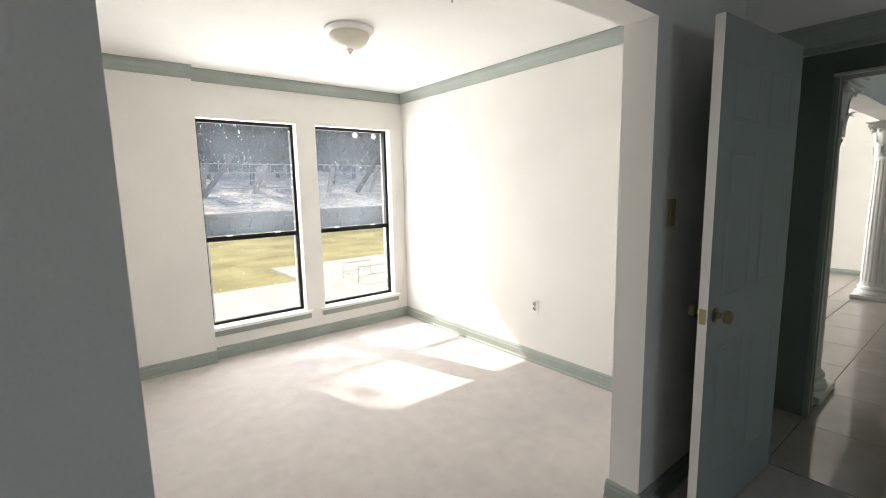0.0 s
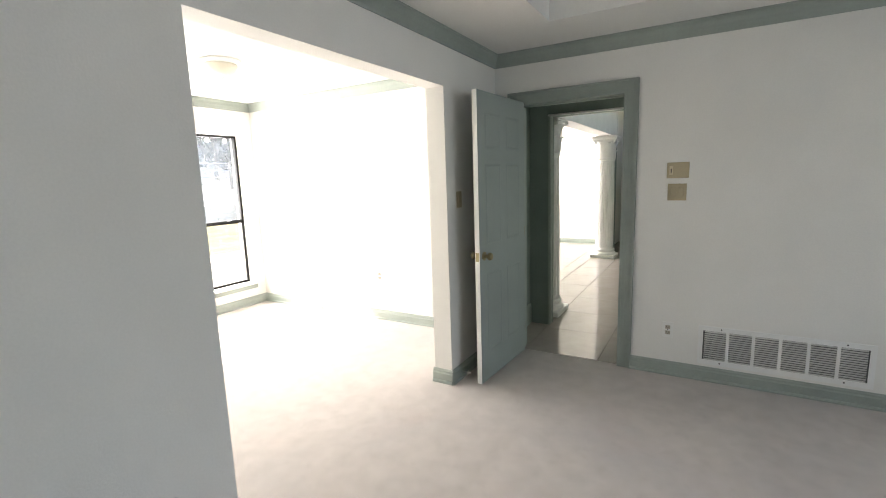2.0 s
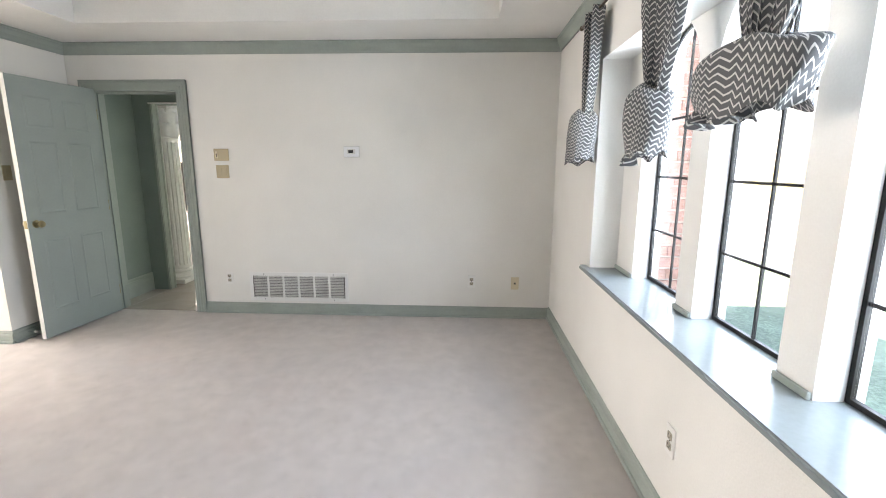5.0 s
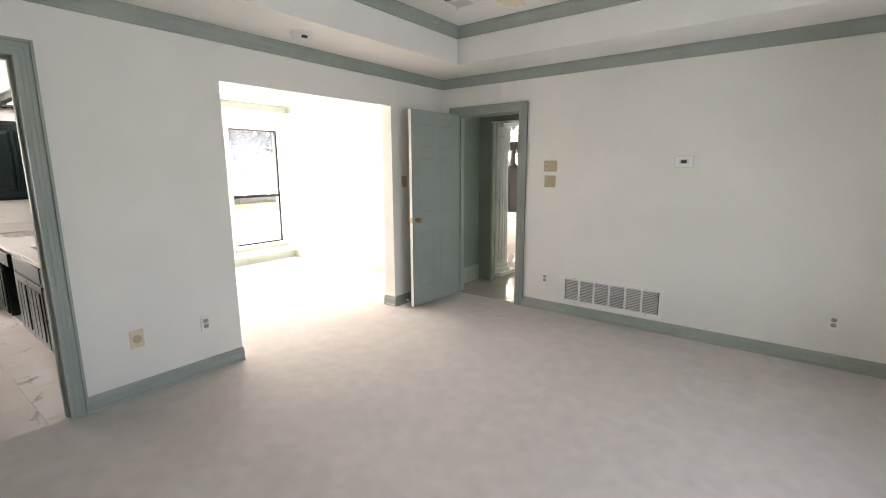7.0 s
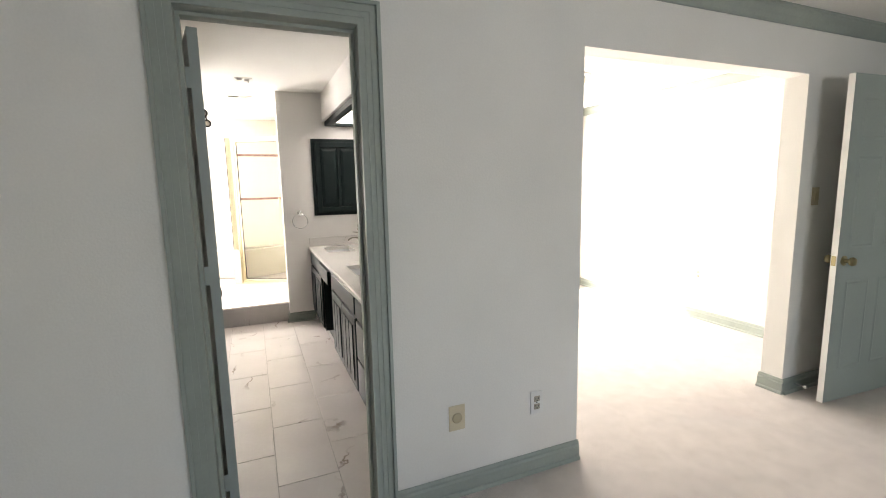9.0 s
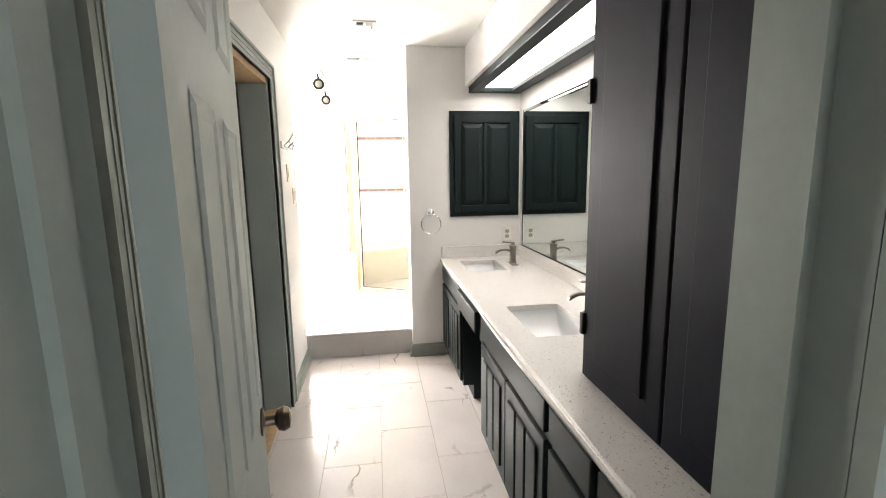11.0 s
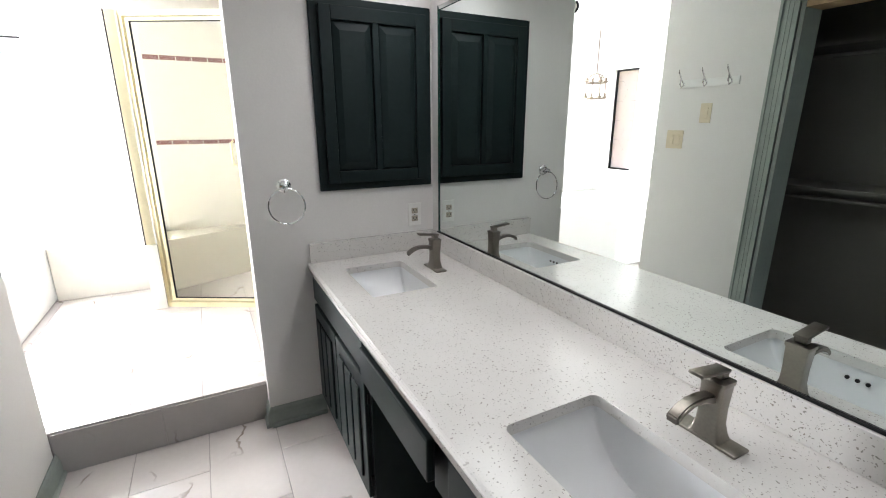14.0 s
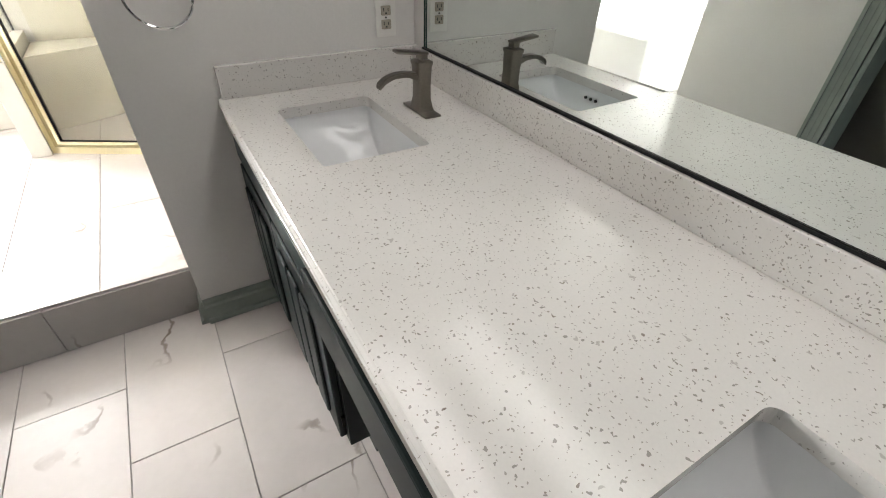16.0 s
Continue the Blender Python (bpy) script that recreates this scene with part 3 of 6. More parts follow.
def panel_door(name, width, height, label, knob_mat, mats, knob_z=0.93, thick=0.035):
    """A six-panel door, hinge edge at x = 0, standing along +x."""
    d = tagged(new(name), label, "door", kind="structure")
    bm = boxes((0, width, -thick / 2, thick / 2, 0.012, height))
    part("leaf", bm, mats, d)
    cols = ((0.10, width / 2 - 0.045), (width / 2 + 0.045, width - 0.10))
    rows = ((0.22, 0.80), (1.0, 1.56), (1.66, 1.90))
    for x0, x1 in cols:
        for z0, z1 in rows:
            for s in (-1, 1):
                y = s * thick / 2
                b = bmesh.new()
                o = [b.verts.new((x, y + s * 0.001, z)) for x, z in ((x0, z0), (x1, z0), (x1, z1), (x0, z1))]
                g = [b.verts.new((x, y + s * 0.0048, z)) for x, z in ((x0 + 0.014, z0 + 0.014), (x1 - 0.014, z0 + 0.014), (x1 - 0.014, z1 - 0.014), (x0 + 0.014, z1 - 0.014))]
                h = [b.verts.new((x, y + s * 0.002, z)) for x, z in ((x0 + 0.024, z0 + 0.024), (x1 - 0.024, z0 + 0.024), (x1 - 0.024, z1 - 0.024), (x0 + 0.024, z1 - 0.024))]
                for i in range(4):
                    j = (i + 1) % 4
                    b.faces.new((o[i], o[j], g[j], g[i]))
                    b.faces.new((g[i], g[j], h[j], h[i]))
                b.faces.new(h)
                part("panel", b, mats, d)
    kx = width - 0.062
    for s in (-1, 1):
        prof = [(0.030, 0), (0.031, 0.004), (0.012, 0.008), (0.011, 0.028), (0.024, 0.036), (0.028, 0.048), (0.022, 0.060), (0.008, 0.064)]
        b = lathe(prof, 20)
        b.transform(Matrix.Translation((kx, s * thick / 2, knob_z)) @ Matrix.Rotation(radians(-90 * s), 4, "X"))
        part("door_handle", b, knob_mat, d, "round knob with a rose", smooth=True)
    part("latch_plate", boxes((width - 0.0005, width + 0.004, -0.012, 0.012, knob_z - 0.03, knob_z + 0.03)), knob_mat, d)
    for z in (() if knob_mat == BRONZE else (0.22, 1.02, 1.82)):
        part("hinge", boxes((-0.006, 0.0, -0.017, 0.017, z - 0.045, z + 0.045)), NICKEL if knob_mat == BRONZE else BRASS, d)
    return d


hall_door = panel_door("door_1", 0.755, 2.035, "grey-blue six-panel door standing open with brass knobs", BRASS, DOORPAINT)
part("edge_band", boxes((0.755, 0.7568, -0.0175, 0.0175, 0.012, 2.035)), WHITEP, hall_door, "worn white door edge")
hall_door.matrix_world = pose(2.672, 0.632, 0, 0, 0, 176.6)
bath_door = panel_door("door_2", 0.62, 2.02, "grey-green bathroom door standing open with a bronze knob", BRONZE, DOORPAINT)
bath_door.matrix_world = pose(BD0 + 0.039, N + T + 0.006, 0, 0, 0, 100.0)
for z in (0.25, 1.115, 1.845):
    part("hinge", boxes((0.0, 0.005, 0.0176, 0.040, z - 0.036, z + 0.036)), DOORPAINT, bath_door, "painted-over hinge")

# ---- structure: sitting room ----
SN, SE, SW = 4.155, 2.875, -0.005
WG = SN + 0.085
W1, W2 = (0.872, 1.705), (1.893, 2.718)
WZ0, WZ1 = 0.275, 2.045
structure("wall_sitting_north", boxes((SW - 0.14, W1[0], SN, SN + 0.2, 0, H), (W1[1], W2[0], SN, SN + 0.2, 0, H), (W2[1], SE + T, SN, SN + 0.2, 0, H),
                                      (W1[0], W1[1], SN, SN + 0.2, 0, WZ0), (W2[0], W2[1], SN, SN + 0.2, 0, WZ0), (W1[0], W1[1], SN, SN + 0.2, WZ1, H), (W2[0], W2[1], SN, SN + 0.2, WZ1, H)),
          WALL, "cream painted wall with two tall windows", "wall")
structure("wall_sitting_jog", boxes((SW, 0.862, SN - 0.075, SN, 0, H)), WALL, "cream painted wall section standing proud", "wall")
structure("wall_sitting_east", boxes((SE, SE + T, N + T, SN, 0, H)), WALL, "cream painted wall", "wall")
structure("wall_sitting_west", boxes((-0.15, SW, N + T, SN, 0, H)), WALL, "cream painted wall", "wall")
structure("ceiling_sitting", boxes((SW - 0.14, SE + T, N + T, SN + 0.2, H, H + 0.1)), CEIL, "white flat ceiling", "ceiling")
for a, b, o in (((0.862, SN), (SE, SN), (0, -1)), ((SW, SN - 0.075), (0.862, SN - 0.075), (0, -1)), ((SE, N + T), (SE, SN), (-1, 0)), ((SW, N + T), (SW, SN), (1, 0)), ((SW, N + T), (OP0, N + T), (0, 1)), ((OP1, N + T), (SE, N + T), (0, 1))):
    base_run(a, b, o)
for a, b, o in (((0.862, SN), (SE, SN), (0, -1)), ((SW, SN - 0.075), (0.862, SN - 0.075), (0, -1)), ((SE, N + T), (SE, SN), (-1, 0)), ((SW, N + T), (SW, SN), (1, 0)), ((SW, N + T), (SE, N + T), (0, 1))):
    crown_run(a, b, o, H)


def hung_window(x0, x1, name):
    w = tagged(new(name), "black aluminium single-hung window with a white sill", "window", kind="structure")
    y = WG
    f = 0.026
    part("window_frame", boxes((x0, x0 + f, y, y + 0.05, WZ0, WZ1), (x1 - f, x1, y, y + 0.05, WZ0, WZ1), (x0 + f, x1 - f, y, y + 0.05, WZ1 - f, WZ1), (x0 + f, x1 - f, y, y + 0.05, WZ0, WZ0 + f), bevel=0.002), BLACK, w)
    part("meeting_rail", boxes((x0 + f, x1 - f, y - 0.006, y + 0.04, 1.012, 1.055), bevel=0.003), BLACK, w)
    part("sash_frame", boxes((x0 + f, x0 + f + 0.016, y + 0.01, y + 0.03, WZ0 + f, 1.012), (x1 - f - 0.016, x1 - f, y + 0.01, y + 0.03, WZ0 + f, 1.012), (x0 + f + 0.016, x1 - f - 0.016, y + 0.01, y + 0.03, WZ0 + f, WZ0 + f + 0.016)), VENTPAINT, w)
    for u in (0.25, 0.75):
        xx = x0 + (x1 - x0) * u
        part("sash_latch", boxes((xx - 0.025, xx + 0.025, y - 0.018, y - 0.006, 1.05, 1.062), bevel=0.002), WHITEPL, w)
    for z0, z1 in ((WZ0 + f, 1.012), (1.055, WZ1 - f)):
        p = part("pane", boxes((x0 + f, x1 - f, y + 0.020, y + 0.023, z0, z1)), HAZY if z0 > 1 else GLASS, w, "upper pane with pale blue glare haze mixed in" if z0 > 1 else "")
        p.visible_shadow = False
    part("window_sill", boxes((x0 - 0.05, x1 + 0.05, SN - 0.04, SN - 0.0015, WZ0 - 0.022, WZ0 + 0.004), (x0 + 0.002, x1 - 0.002, SN, y, WZ0 + 0.0015, WZ0 + 0.004), bevel=0.0), WHITEP, w)
    part("apron", boxes((x0 - 0.035, x1 + 0.035, SN - 0.016, SN - 0.0015, WZ0 - 0.075, WZ0 - 0.023)), TRIM, w)


for x in (2.365, 2.582):
    sc = thing("suction_cup", "round white suction cup stuck on the window glass", "suction cup", group="suction cups on the pane")
    part("cup", moved(lathe([(0.030, 0.0), (0.031, 0.003), (0.014, 0.009), (0.008, 0.016), (0.0, 0.017)], 20), Matrix.Translation((x, WG + 0.0198, 1.986)) @ Matrix.Rotation(radians(90), 4, "X")), WHITEPL, sc, smooth=True)
hung_window(*W1, "window_4")
hung_window(*W2, "window_5")

# ---- structure: hall and far rooms ----
structure("floor_hall", boxes((EAST + 0.02, 12.2, -2.0, 4.3, -0.13, -0.012), (6.5, 12.2, 4.3, 6.6, -0.13, -0.012)), HALLGROUT, "grey joints of a polished tile floor", "floor")
structure("wall_hall_north", boxes((EAST + T, 3.42, 0.83, 0.93, -0.01, H), (3.42, 3.52, 0.65, 0.93, -0.01, H), (3.52, 3.658, 0.74, 0.93, -0.01, H), (SE + T, 3.55, 0.95, 1.05, -0.01, H), (3.55, 3.65, 0.95, 4.3, -0.01, 3.0), (3.65, 4.0, 4.2, 4.3, -0.01, 3.0), (4.0, 6.5, 4.3, 4.4, -0.01, 3.0), (6.5, 6.6, 4.4, 6.6, -0.01, 3.0)), HALLPAINT, "dark green painted hall wall", "wall")
structure("trim", boxes((3.42, 3.658, -1.2, 0.649, 2.02, H), (3.521, 3.658, 0.649, 0.739, 2.02, H)), HALLPAINT, "dark green head over the hall opening", "door casing")
structure("trim", boxes((3.415, 3.525, 0.63, 0.649, -0.01, 2.018), (3.425, 3.445, 0.624, 0.6305, -0.01, 2.018), (3.495, 3.515, 0.624, 0.6305, -0.01, 2.018), (3.535, 3.656, 0.724, 0.739, -0.01, 2.018)), TRIM, "grey-green cased jamb of the hall opening", "door casing")
structure("baseboard", boxes((EAST + T + 0.004, 3.419, 0.814, 0.829, -0.01, 0.17), (EAST + T + 0.004, 3.419, 0.819, 0.829, 0.17, 0.20), bevel=0.003), TRIM, "grey-green baseboard along the hall wall", "baseboard")
structure("trim", boxes((3.40, 3.4195, -1.2, 0.649, 2.005, 2.02), (3.6605, 3.68, -1.2, 0.649, 2.02, 2.04)), WHITEP, "thin white strip under the opening's head", "trim")
structure("wall_hall_south", boxes((EAST + T, 9.8, -1.3, -1.2, -0.01, H)), HALLPAINT, "dark green painted hall wall", "wall")
structure("trim", boxes((3.66, 7.75, 0.76, 0.98, 2.085, H + 0.6)), PLASTER, "pale plaster beam above the columns", "beam")
structure("wall_hall_pier", boxes((7.76, 8.0, 0.80, 1.05, -0.01, H + 0.6)), HALLPAINT, "dark green wall end behind the column", "wall")
structure("wall_far", boxes((9.8, 9.9, -2.0, 0.95, -0.01, 3.0)), WALL, "pale far wall", "wall")
structure("wall_far_east", boxes((12.1, 12.2, 0.9, 6.6, -0.01, 3.0)), WALL, "cream far wall", "wall")
structure("wall_far_side", boxes((8.9, 9.0, 1.05, 2.2, -0.01, 3.0), (8.0, 12.1, 0.95, 1.05, -0.01, 3.0)), WALL, "white wall at the far end of the bright room", "wall")
# out of view; the opening is invented to let the far room's lamp in
structure("wall_far_north", boxes((6.6, 7.0, 6.5, 6.6, 0, 3.0), (11.2, 12.1, 6.5, 6.6, 0, 3.0), (7.0, 11.2, 6.5, 6.6, 2.4, 3.0)), WALL, "unseen white wall with a wide opening added for the room's lamp", "wall")
structure("ceiling_hall", boxes((EAST + T, 3.40, -2.0, 1.05, H, H + 0.1), (3.40, 3.45, -2.0, 1.05, H + 0.1, 3.0), (3.40, 12.2, -2.0, 4.3, 3.0, 3.1), (6.5, 12.2, 4.3, 6.6, 3.0, 3.1)), CEIL, "white ceiling", "ceiling")
base_run((9.0 - 0.1, 1.05), (8.9, 2.2), (-1, 0), z=-0.01)

# ---- structure: bathroom ----
BW, BE, P, STEP = -1.90, -0.15, 4.12, 0.204
structure("floor_bath", boxes((BW - 0.9, BE, N + 0.03, P + 0.1, -0.12, -0.004)), GROUT, "grey grout under the tiles", "floor")
structure("wall_bath_west", boxes((BW - 0.14, BW, N + T, 1.75, 0, H), (BW - 0.14, BW, 3.42, P + 0.06, 0, H), (BW - 0.14, BW, 1.75, 3.42, 2.04, H)), BATHWALL, "pale grey-white bathroom wall with a closet opening", "wall")
structure("wall_bath_east", boxes((BE, SW - 0.001, SN, 7.0, 0, H)), BATHWALL, "pale grey-white bathroom wall", "wall")
structure("wall_bath_mirror", boxes((BE - 0.004, BE - 0.0005, N + T, P, 0, H)), BATHWALL, "pale grey-white bathroom wall behind the mirror", "wall")
structure("wall_bath_end", boxes((-1.05, BE - 0.005, P, P + 0.14, 0, H)), BATHWALL, "pale grey wall end beside the vanity", "wall")
structure("ceiling_bath", boxes((-3.9, BE, N + T, 6.9, H, H + 0.1)), CEIL, "white bathroom ceiling", "ceiling")
structure("ceiling_soffit", boxes((-0.60, BE - 0.005, N + T, P, 2.135, H)), BATHWALL, "boxed soffit over the vanity", "soffit")
for a, b, o in (((-1.05, P), (-0.78, P), (0, -1)), ((-1.05, P - 0.016), (-1.05, P + 0.10), (-1, 0)), ((BW, 3.50), (BW, P + 0.08), (1, 0)), ((BW, N + T), (BW, 1.66), (1, 0))):
    base_run(a, b, o)
# upper level
BN, BWW = 6.26, -3.50
structure("floor_upper", boxes((BWW, BE, P + 0.095, 6.9, -0.1, STEP - 0.006)), GROUT, "raised bathroom floor bed", "floor")
BWIN = (-2.90, -2.18, 0.95, 2.015)
structure("wall_upper_north", boxes((BWW - T, BWIN[0], BN, BN + T, 0, H), (BWIN[1], BE, BN, BN + T, 0, H), (BWIN[0], BWIN[1], BN, BN + T, 0, BWIN[2]), (BWIN[0], BWIN[1], BN, BN + T, BWIN[3], H)), BATHWALL, "white wall with a window", "wall")
SG = (5.72, 6.06, 0.90, 2.03)
structure("wall_upper_west", boxes((BWW - T, BWW, P, SG[0], 0, H), (BWW - T, BWW, SG[1], BN, 0, H), (BWW - T, BWW, SG[0], SG[1], 0, SG[2]), (BWW - T, BWW, SG[0], SG[1], SG[3], H)), BATHWALL, "white wall with a leaded window", "wall")
structure("wall_upper_south", boxes((BWW, BW - 0.14, P - 0.08, P + 0.06, 0, H)), BATHWALL, "white wall behind the closet", "wall")
casing("y", 1.75, 3.42, 2.03, BW, 1, 0.087, "grey-green closet door casing")
structure("trim", boxes((BW - 0.16, BW, 3.40, 3.4185, 0, 2.03), (BW - 0.16, BW, 1.7515, 1.77, 0, 2.03)), TRIM, "grey-green closet jamb", "door jamb")
structure("trim", boxes((BW - 0.155, BW - 0.005, 1.77, 3.40, 2.0, 2.038)), RAWWOOD, "raw pine header with a sliding track", "door header")
structure("wall_closet", boxes((-2.85, -2.75, 1.2, 4.04, 0, H), (-2.75, BW - 0.14, 1.2, 1.3, 0, H), (-2.75, BW - 0.14, 3.9, 4.04, 0, H)), CLOSETSHADE, "closet walls in a paint darkened for the unlit interior", "wall")

# ---- bathroom fittings ----
vanity_y = (1.60, 4.115)
CT, CF = 0.81, -0.815


def cab_front(name, y0, y1, z0, z1, parent, flutes=0, knob=False, x=-0.785):
    """A cabinet door or drawer front facing -x, bevelled, with raised vertical fields."""
    d = part(name, boxes((x - 0.019, x, y0, y1, z0, z1), bevel=0.004), DARK, parent)
    if flutes:
        wid = (y1 - y0 - 0.09) / flutes
        for i in range(flutes):
            a = y0 + 0.045 + i * wid
            part("raised_panel", boxes((x - 0.028, x - 0.018, a + 0.008, a + wid - 0.008, z0 + 0.055, z1 - 0.055), bevel=0.006), DARK, d)
    return d


def vanity_base(y0, y1, label, doors, drawer_rows=None):
    v = thing("vanity_cabinet", label, "cabinet", group="vanity units under the quartz top")
    part("body", boxes((-0.785, -0.76, y0, y1, 0.10, CT - 0.032), (-0.76, -0.17, y0, y0 + 0.018, 0.10, CT - 0.032), (-0.76, -0.17, y1 - 0.018, y1, 0.10, CT - 0.032), (-0.76, -0.17, y0 + 0.018, y1 - 0.018, 0.10, 0.12)), DARK, v)
    part("plinth", boxes((-0.715, -0.17, y0 + 0.002, y1 - 0.002, 0, 0.10)), DARK, v)
    if drawer_rows:
        for z0, z1 in drawer_rows:
            cab_front("drawer_front", y0 + 0.015, y1 - 0.015, z0, z1, v)
    else:
        cab_front("drawer_front", y0 + 0.02, y1 - 0.02, 0.64, 0.755, v)
        n = doors
        w = (y1 - y0 - 0.03) / n
        for i in range(n):
            a = y0 + 0.015 + i * w
            dd = cab_front("door", a + 0.004, a + w - 0.004, 0.125, 0.615, v, flutes=3)
            for z in (0.2, 0.54):
                part("hinge", boxes((-0.795, -0.786, a - 0.003, a + 0.003, z - 0.02, z + 0.02)), BLACK, dd)
    return v


vanity_base(3.32, 4.105, "dark blue-black vanity unit with two fluted doors", 2)
knee = thing("desk_drawer_unit", "dark blue-black drawer over the open knee space", "drawer", group="vanity units under the quartz top")
part("drawer_front", boxes((-0.825, -0.803, 2.80, 3.30, 0.645, 0.76), bevel=0.005), DARK, knee)
part("drawer_box", boxes((-0.803, -0.30, 2.83, 3.27, 0.655, 0.75)), DARK, knee)
part("rail", boxes((-0.79, -0.765, 2.762, 2.83, 0.60, CT - 0.032), (-0.79, -0.765, 3.27, 3.318, 0.60, CT - 0.032), (-0.80, -0.17, 2.80, 3.30, CT - 0.045, CT - 0.032)), DARK, knee)
vanity_base(1.845, 2.76, "dark blue-black vanity unit with two fluted doors", 2)
vanity_base(1.535, 1.84, "dark blue-black vanity unit with a stack of drawers", 0, ((0.125, 0.36), (0.375, 0.61), (0.64, 0.755)))

vanity_base(1.03, 1.53, "dark blue-black vanity unit with a fluted door", 1)
tall = thing("linen_cabinet", "tall near-black linen tower standing on the vanity top", "cabinet")
TC, TX = 1.912, -0.655
part("body", boxes((TX, -0.17, 1.03, TC, CT + 0.001, 2.08)), TOWER, tall)
part("crown", sweep([(0, 0), (0.02, 0), (0.05, 0.05), (0.05, 0.07), (0, 0.07)], (TX, 1.03, 2.055), (TX, TC, 2.055), (-1, 0, 0)), TOWER, tall)
for y0, y1 in ((1.04, 1.465), (1.475, TC - 0.052)):
    d = part("door", boxes((TX - 0.021, TX - 0.001, y0, y1, CT + 0.02, 2.04), bevel=0.004), TOWER, tall)
    yh = y0 + 0.02 if y0 < 1.2 else y1 + 0.012
    for z in (1.0, 1.70):
        part("hinge", boxes((TX - 0.031, TX - (0.0205 if y0 < 1.2 else 0.0005), yh - 0.010, yh + 0.010, z - 0.035, z + 0.035), bevel=0.003), BLACK, d)
    part("raised_panel", boxes((TX - 0.029, TX - 0.020, y0 + 0.07, y1 - 0.07, CT + 0.10, 1.96), bevel=0.004), TOWER, d)

# quartz top with two cut-outs
SINKS = ((3.548, 3.955), (2.255, 2.710))
SX0, SX1 = -0.685, -0.412


def worktop():
    bm = bmesh.new()
    x0, x1 = CF, -0.156
    y0, y1 = 1.03, P - 0.002
    z0, z1 = CT - 0.03, CT
    ys = [y0]
    for a, b in reversed(SINKS):
        ys += [a, b]
    ys.append(y1)
    bs = []
    for i in range(len(ys) - 1):
        if i % 2 == 0:
            bs.append((x0, x1, ys[i], ys[i + 1], z0, z1))
        else:
            bs.append((x0, SX0, ys[i], ys[i + 1], z0, z1))
            bs.append((SX1, x1, ys[i], ys[i + 1], z0, z1))
    bm.free()
    bm = boxes(*bs)
    bmesh.ops.remove_doubles(bm, verts=bm.verts[:], dist=0.0005)
    # drop the inner faces where slabs meet
    seen = {}
    for f in bm.faces:
        c = f.calc_center_median()
        k = (round(c.x, 3), round(c.y, 3), round(c.z, 3))
        seen.setdefault(k, []).append(f)
    twin = [f for fs in seen.values() if len(fs) > 1 for f in fs]
    bmesh.ops.delete(bm, geom=twin, context="FACES_ONLY")
    for ya, yb in SINKS:
        r = 0.022
        for cx, cy, sx, sy in ((SX0, ya, 1, 1), (SX1, ya, -1, 1), (SX0, yb, 1, -1), (SX1, yb, -1, -1)):
            pts = [(cx, cy)] + [(cx + sx * r * (1 - math.sin(k * math.pi / 12)), cy + sy * r * (1 - math.cos(k * math.pi / 12))) for k in range(7)]
            tp = [bm.verts.new((a, b, z1)) for a, b in pts]
            bt = [bm.verts.new((a, b, z0)) for a, b in pts]
            bm.faces.new(tp)
            bm.faces.new(bt)
            for k in range(1, 7):
                bm.faces.new((tp[k], tp[k + 1], bt[k + 1], bt[k]))
    front = [e for e in bm.edges if abs(e.verts[0].co.x - x0) < 1e-4 and abs(e.verts[1].co.x - x0) < 1e-4 and abs(e.verts[0].co.y - e.verts[1].co.y) > 0.01]
    bmesh.ops.bevel(bm, geom=front, offset=0.008, segments=3, affect="EDGES", profile=0.5)
    return bm


top = tagged(part("worktop", worktop(), QUARTZ), "white quartz vanity top flecked with grey and brown chips", "countertop")
part("backsplash", boxes((-0.176, -0.1565, TC + 0.002, P - 0.022, CT + 0.0005, CT + 0.092), bevel=0.002), QUARTZ, top)
part("side_splash", boxes((CF + 0.012, -0.1565, P - 0.021, P - 0.002, CT + 0.0005, CT + 0.094), bevel=0.002), QUARTZ, top)


def corner_ring(x0, x1, y0, y1, r, z, k=5):
    pts = []
    for cx, cy, a0 in ((x1 - r, y1 - r, 0), (x0 + r, y1 - r, 90), (x0 + r, y0 + r, 180), (x1 - r, y0 + r, 270)):
        for i in range(k + 1):
            a = radians(a0 + 90 * i / k)
            pts.append((cx + r * math.cos(a), cy + r * math.sin(a), z))
    return pts


